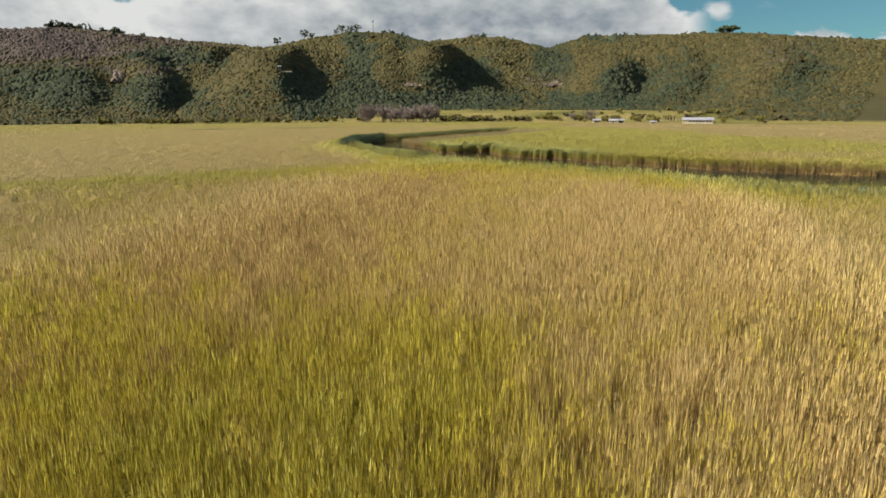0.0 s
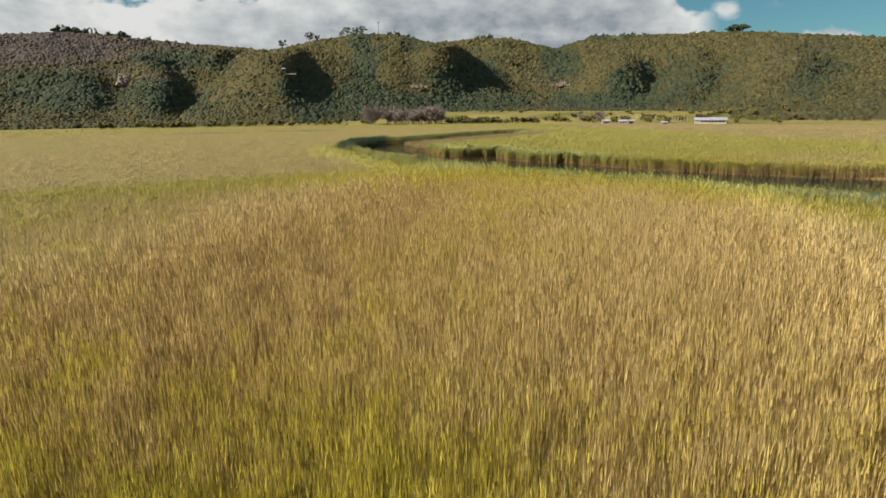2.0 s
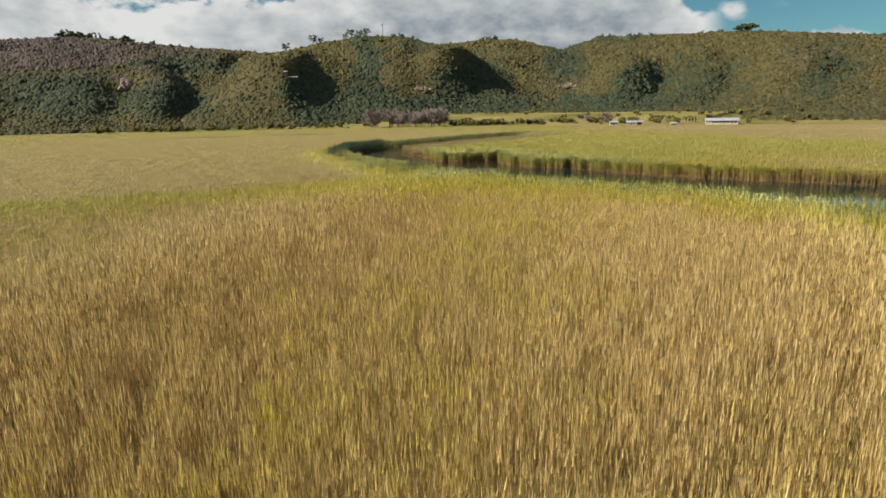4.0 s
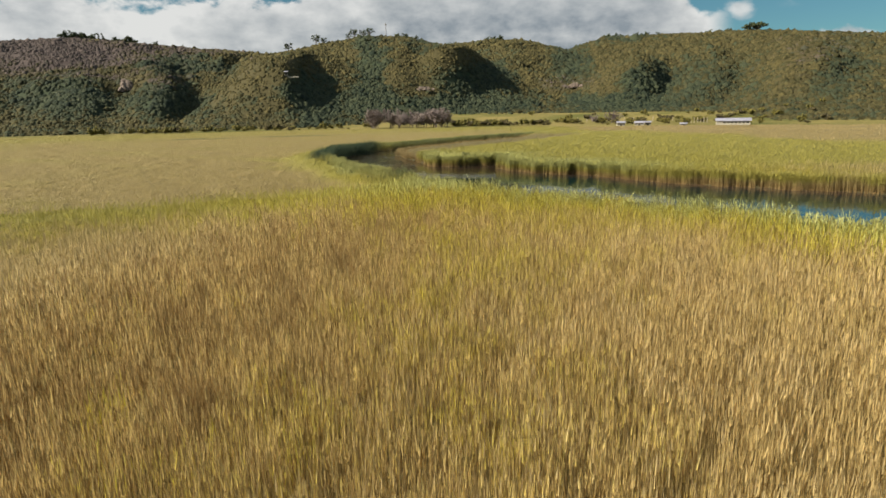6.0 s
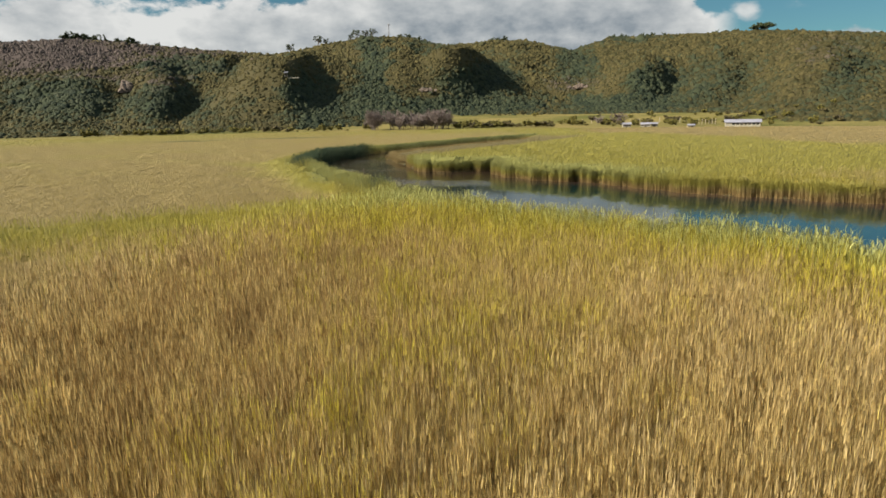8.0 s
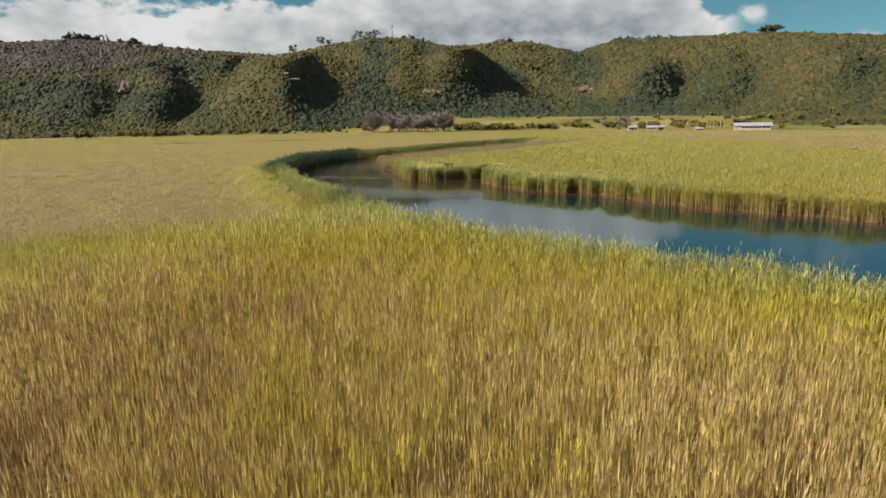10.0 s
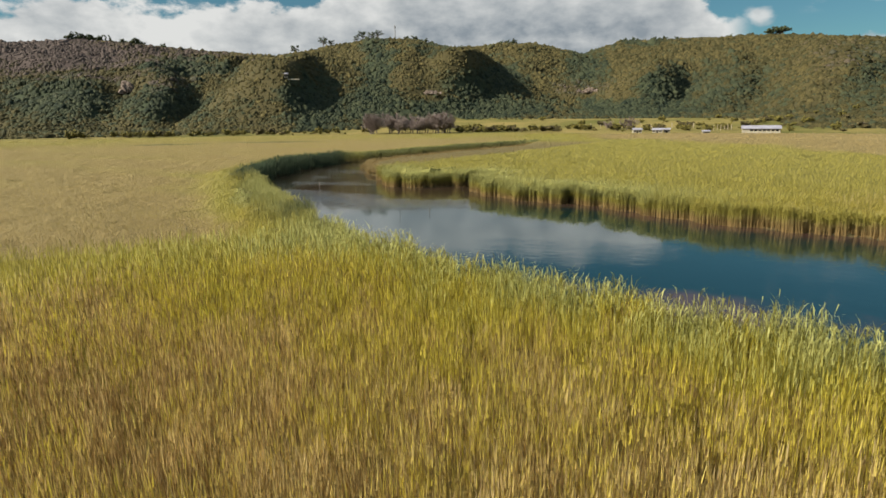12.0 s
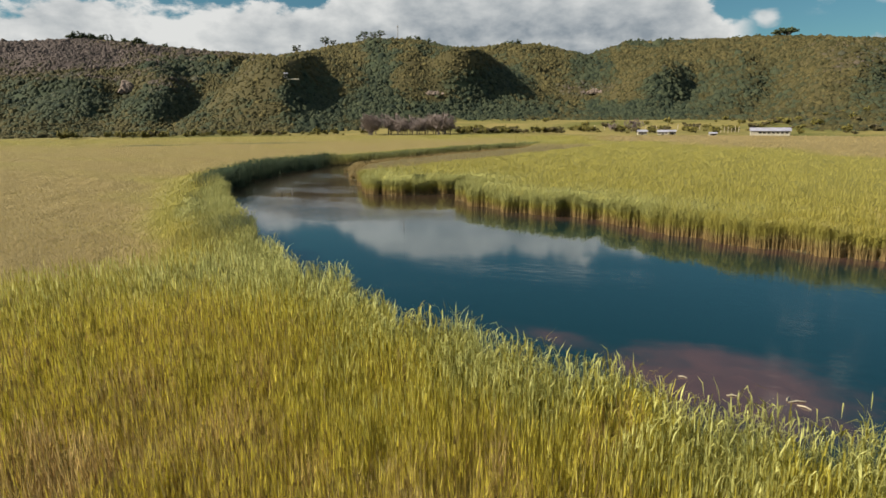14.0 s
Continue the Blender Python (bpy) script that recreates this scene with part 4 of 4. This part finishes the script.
def cottage(label, L, W, Hh):
    """A small gabled building."""
    root = tagged(new("cottage"), label, "house")
    part("wall", *box(-L / 2, -W / 2, -0.4, L / 2, W / 2, Hh), M_WALL, root)
    e = 0.3
    v = [(-L / 2 - e, -W / 2 - e, Hh), (L / 2 + e, -W / 2 - e, Hh), (L / 2 + e, 0, Hh + W * 0.3), (-L / 2 - e, 0, Hh + W * 0.3), (-L / 2 - e, W / 2 + e, Hh), (L / 2 + e, W / 2 + e, Hh)]
    v += [(a, b, c + 0.1) for a, b, c in v]
    f = [(0, 3, 2, 1), (3, 4, 5, 2), (6, 7, 8, 9), (9, 8, 11, 10), (0, 1, 7, 6), (5, 4, 10, 11), (0, 6, 9, 3), (3, 9, 10, 4), (1, 2, 8, 7), (2, 5, 11, 8)]
    part("roof", v, f, M_ROOF, root, "pale sheet roof")
    part("door", *box(-0.5, -W / 2 - 0.06, -0.2, 0.4, -W / 2 + 0.02, Hh * 0.8), M_DARK, root, "dark doorway")
    for x in (-L * 0.32, L * 0.3):
        part("window", *box(x - 0.5, -W / 2 - 0.05, Hh * 0.4, x + 0.5, -W / 2 + 0.02, Hh * 0.8), M_DARK, root, "dark window")
    return root


for az0, r0, L0, W0, h0, turn0 in ((1.1, 266, 3.6, 2.4, 1.3, 10), (2.9, 268, 4.2, 2.4, 1.2, -6), (3.7, 270, 2.4, 2.0, 1.3, 0), (7.0, 258, 2.6, 1.6, 0.8, 5)):
    c = cottage("small whitewashed farm building with a pale roof among bushes", L0, W0, h0)
    c["group"] = "farm buildings at the marsh's edge"
    c.matrix_basis = Matrix.Translation(place(az0, r0)) @ Matrix.Rotation(radians(turn0), 4, "Z")

lookout = cottage("white house on the wooded spur above the marsh", 2.2, 2, 2.2)
lookout.matrix_basis = Matrix.Translation(place(-31.7, slope_range(-31.7, 3.55) + 2, 0.8)) @ Matrix.Rotation(radians(30), 4, "Z")
terrace = part("terrace_wall", *box(0.8, -0.3, -1.6, 8.5, 0.3, -0.8), M_WALL)
tagged(terrace, "long pale terrace wall beside the white house", "wall")
terrace.matrix_basis = lookout.matrix_basis @ Matrix.Rotation(radians(-12), 4, "Z")

mast = tagged(new("radio_mast"), "thin grey steel mast on the wooded crest", "mast")
part("pole", *tube([(0, 0, -1), (0, 0, 9), (0, 0, 16)], [0.5, 0.42, 0.3], 8), M_STEEL, mast)
part("antenna", *box(-0.7, -0.7, 13.5, 0.7, 0.7, 15.5, 0.2), M_STEEL, mast, "boxy antenna head")
mast.matrix_basis = Matrix.Translation(place(-21.4, 650))

# trees on the skyline
umbrella = tree("umbrella_tree", "tall flat-topped dark tree on the skyline", 12, 4.5, "umbrella", 4, M_PINE)
umbrella["group"] = "skyline trees"
stand(umbrella, [place(a, r) for a, r in ((-25.0, 640), (-24.4, 646), (-23.6, 648), (-23.0, 642), (-27.3, 640), (-28.0, 644), (-30.6, 635))], 1, (0.7, 1.15))
giant = tree("round_tree", "tall spreading dark tree on the hill crest", 19, 13, "umbrella", 9, M_PINE)
giant["group"] = "crest trees"
stand(giant, [place(a, 985, -5.5) for a in (11.3, 11.8)], 17, (0.7, 1.0))
crown_tree = tree("round_tree", "round dark green tree on the hilltop", 9, 5, "round", 5, M_PINE)
crown_tree["group"] = "hilltop trees"
spots = [(-48.2, 838), (-47.8, 836), (-47.4, 840), (-47.0, 836), (-46.6, 840), (-46.2, 838), (-44.4, 838), (-43.8, 838), (-43.2, 838), (-41.5, 838), (-39.5, 838),
         (-20.2, 650), (-18.7, 650), (-19.4, 648), (-15.6, 640), (-14.7, 925), (-11.6, 925), (-11.0, 925), (-10.4, 925), (-0.6, 1005), (0.2, 1005), (1.1, 1005), (2.0, 1005), (2.9, 1005), (4.0, 1005), (8.0, 1005), (9.4, 1005)]
stand(crown_tree, [place(a, r) for a, r in spots], 2, (0.7, 1.3))
cypress = tree("cypress", "slim dark cypress on the hilltop", 12, 2.2, "cypress", 6, M_PINE)
stand(cypress, [place(a, 838) for a in (-45.7, -45.4)], 3, (0.8, 1.1))

# grey leafless grove by the marsh
grove = [tree("bare_tree", "leafless grey-brown tree in a dense grove", 8.0, 4.0, "bare", s, M_TWIG) for s in (21, 22, 23)]
rng = random.Random(4)
for k, proto in enumerate(grove):
    proto["group"] = "bare grove at the marsh's edge"
    stand(proto, [place(rng.uniform(-22.6, -16.6) if j % 5 else rng.uniform(-24.4, -23.6), rng.uniform(274, 290)) for j in range(14)], 30 + k, (0.75, 1.15))
stand(tree("bare_tree", "small leafless grey tree beside the farm buildings", 5.5, 3.5, "bare", 25, M_TWIG), [place(0.2, 300), place(0.6, 301), place(-1.6, 303)], 6)

# shrubs over the pasture and along the foot of the hills
bushes = [tree("shrub", "rounded yellow-green shrub at the edge of the pasture", 3.2, 2.4, "shrub", s, m, "shrub") for s, m in ((31, M_SHRUB), (32, M_SHRUB), (33, M_BROWN))]
rng = random.Random(12)
for k, proto in enumerate(bushes):
    proto["group"] = "shrubs at the pasture's edge"
    spots = [place(rng.uniform(-16, 19), rng.uniform(288, 325)) for _ in range(14)]
    spots += [place(rng.uniform(-9, 14), rng.uniform(284, 345)) for _ in range(16)]
    spots += [place(rng.uniform(-16, -6), rng.uniform(286, 300)) for _ in range(12)]
    spots += [place(rng.uniform(-50, -24), rng.uniform(284, 306)) for _ in range(24 if k < 2 else 8)]
    spots += [place(rng.uniform(-8, 19), rng.uniform(330, 420)) for _ in range(10)]
    stand(proto, spots, 40 + k, (0.3, 1.15))

# fence posts by the shed
post = tagged(part("fence_post", *tube([(0, 0, -0.3), (0, 0, 2.4)], [0.16, 0.14], 6), M_WOOD), "pale weathered fence post in the pasture", "post", "fence posts")
stand(post, [place(7.6 + 0.28 * k, 297 + 0.6 * k) for k in range(6)] + [place(-4 + 0.9 * k, 318) for k in range(12)], 5, (0.9, 1.2))


# bare rock showing through the bush
def crag(az0, el0, wide, tall, seed):
    rng = np.random.RandomState(seed)
    n0 = 30
    u = rng.uniform(-1, 1, n0)
    t = rng.uniform(0, 1, n0)
    v, f = clumps(u * wide * (1 - 0.5 * t), rng.uniform(-1.5, 1.5, n0) + t * tall * 0.8, t * tall, rng.uniform(0.12, 0.3, n0) * tall + 0.8, 0.9, rng)
    ob = tagged(part("crag", v, f, M_ROCK), "pale reddish rock outcrop on the bushy hillside", "rock", "rock outcrops")
    ob.matrix_basis = Matrix.Translation(place(az0, slope_range(az0, el0) - 3, 1.0)) @ Matrix.Rotation(radians(-az0), 4, "Z")


for row in ((-44.7, 2.5, 4.5, 9, 1), (-18.0, 2.4, 11, 2.5, 2), (-3.2, 2.3, 9, 4, 3)):
    crag(*row)


# ---- small things in the river ----
for x0, y0, ln0, turn0 in ((4.8, 66.4, 0.5, 20), (4.9, 66.1, 0.35, -35), (4.6, 66.5, 0.3, 70), (3.2, 66.3, 0.3, 5), (-2.1, 69.1, 0.25, 60), (2.0, 67.2, 0.25, -15)):
    stick = tagged(part("driftwood_stick", *tube([(-ln0 / 2, 0, 0.01), (0, 0.02, 0.035), (ln0 / 2, 0, 0.015)], [0.018, 0.022, 0.01], 5), M_WOOD),
                   "bleached stick lying on the shallow silt", "driftwood", "sticks on the shoal")
    stick.matrix_basis = Matrix.Translation((x0, y0, 0.0)) @ Matrix.Rotation(radians(turn0), 4, "Z")
# the second stake is added in place of a faint reflection on the water
for x0, y0, h0 in ((-14.9, 88.3, 0.45), (-32.3, 102.0, 0.7)):
    stake = tagged(part("stake", *tube([(0, 0, -2.6), (0.02, 0, h0)], [0.035, 0.022], 6), M_BARK), "thin weathered stake in the river, one made for a faint reflection", "stake", "stakes in the river")
    stake.matrix_basis = Matrix.Translation((x0, y0, 0.0))
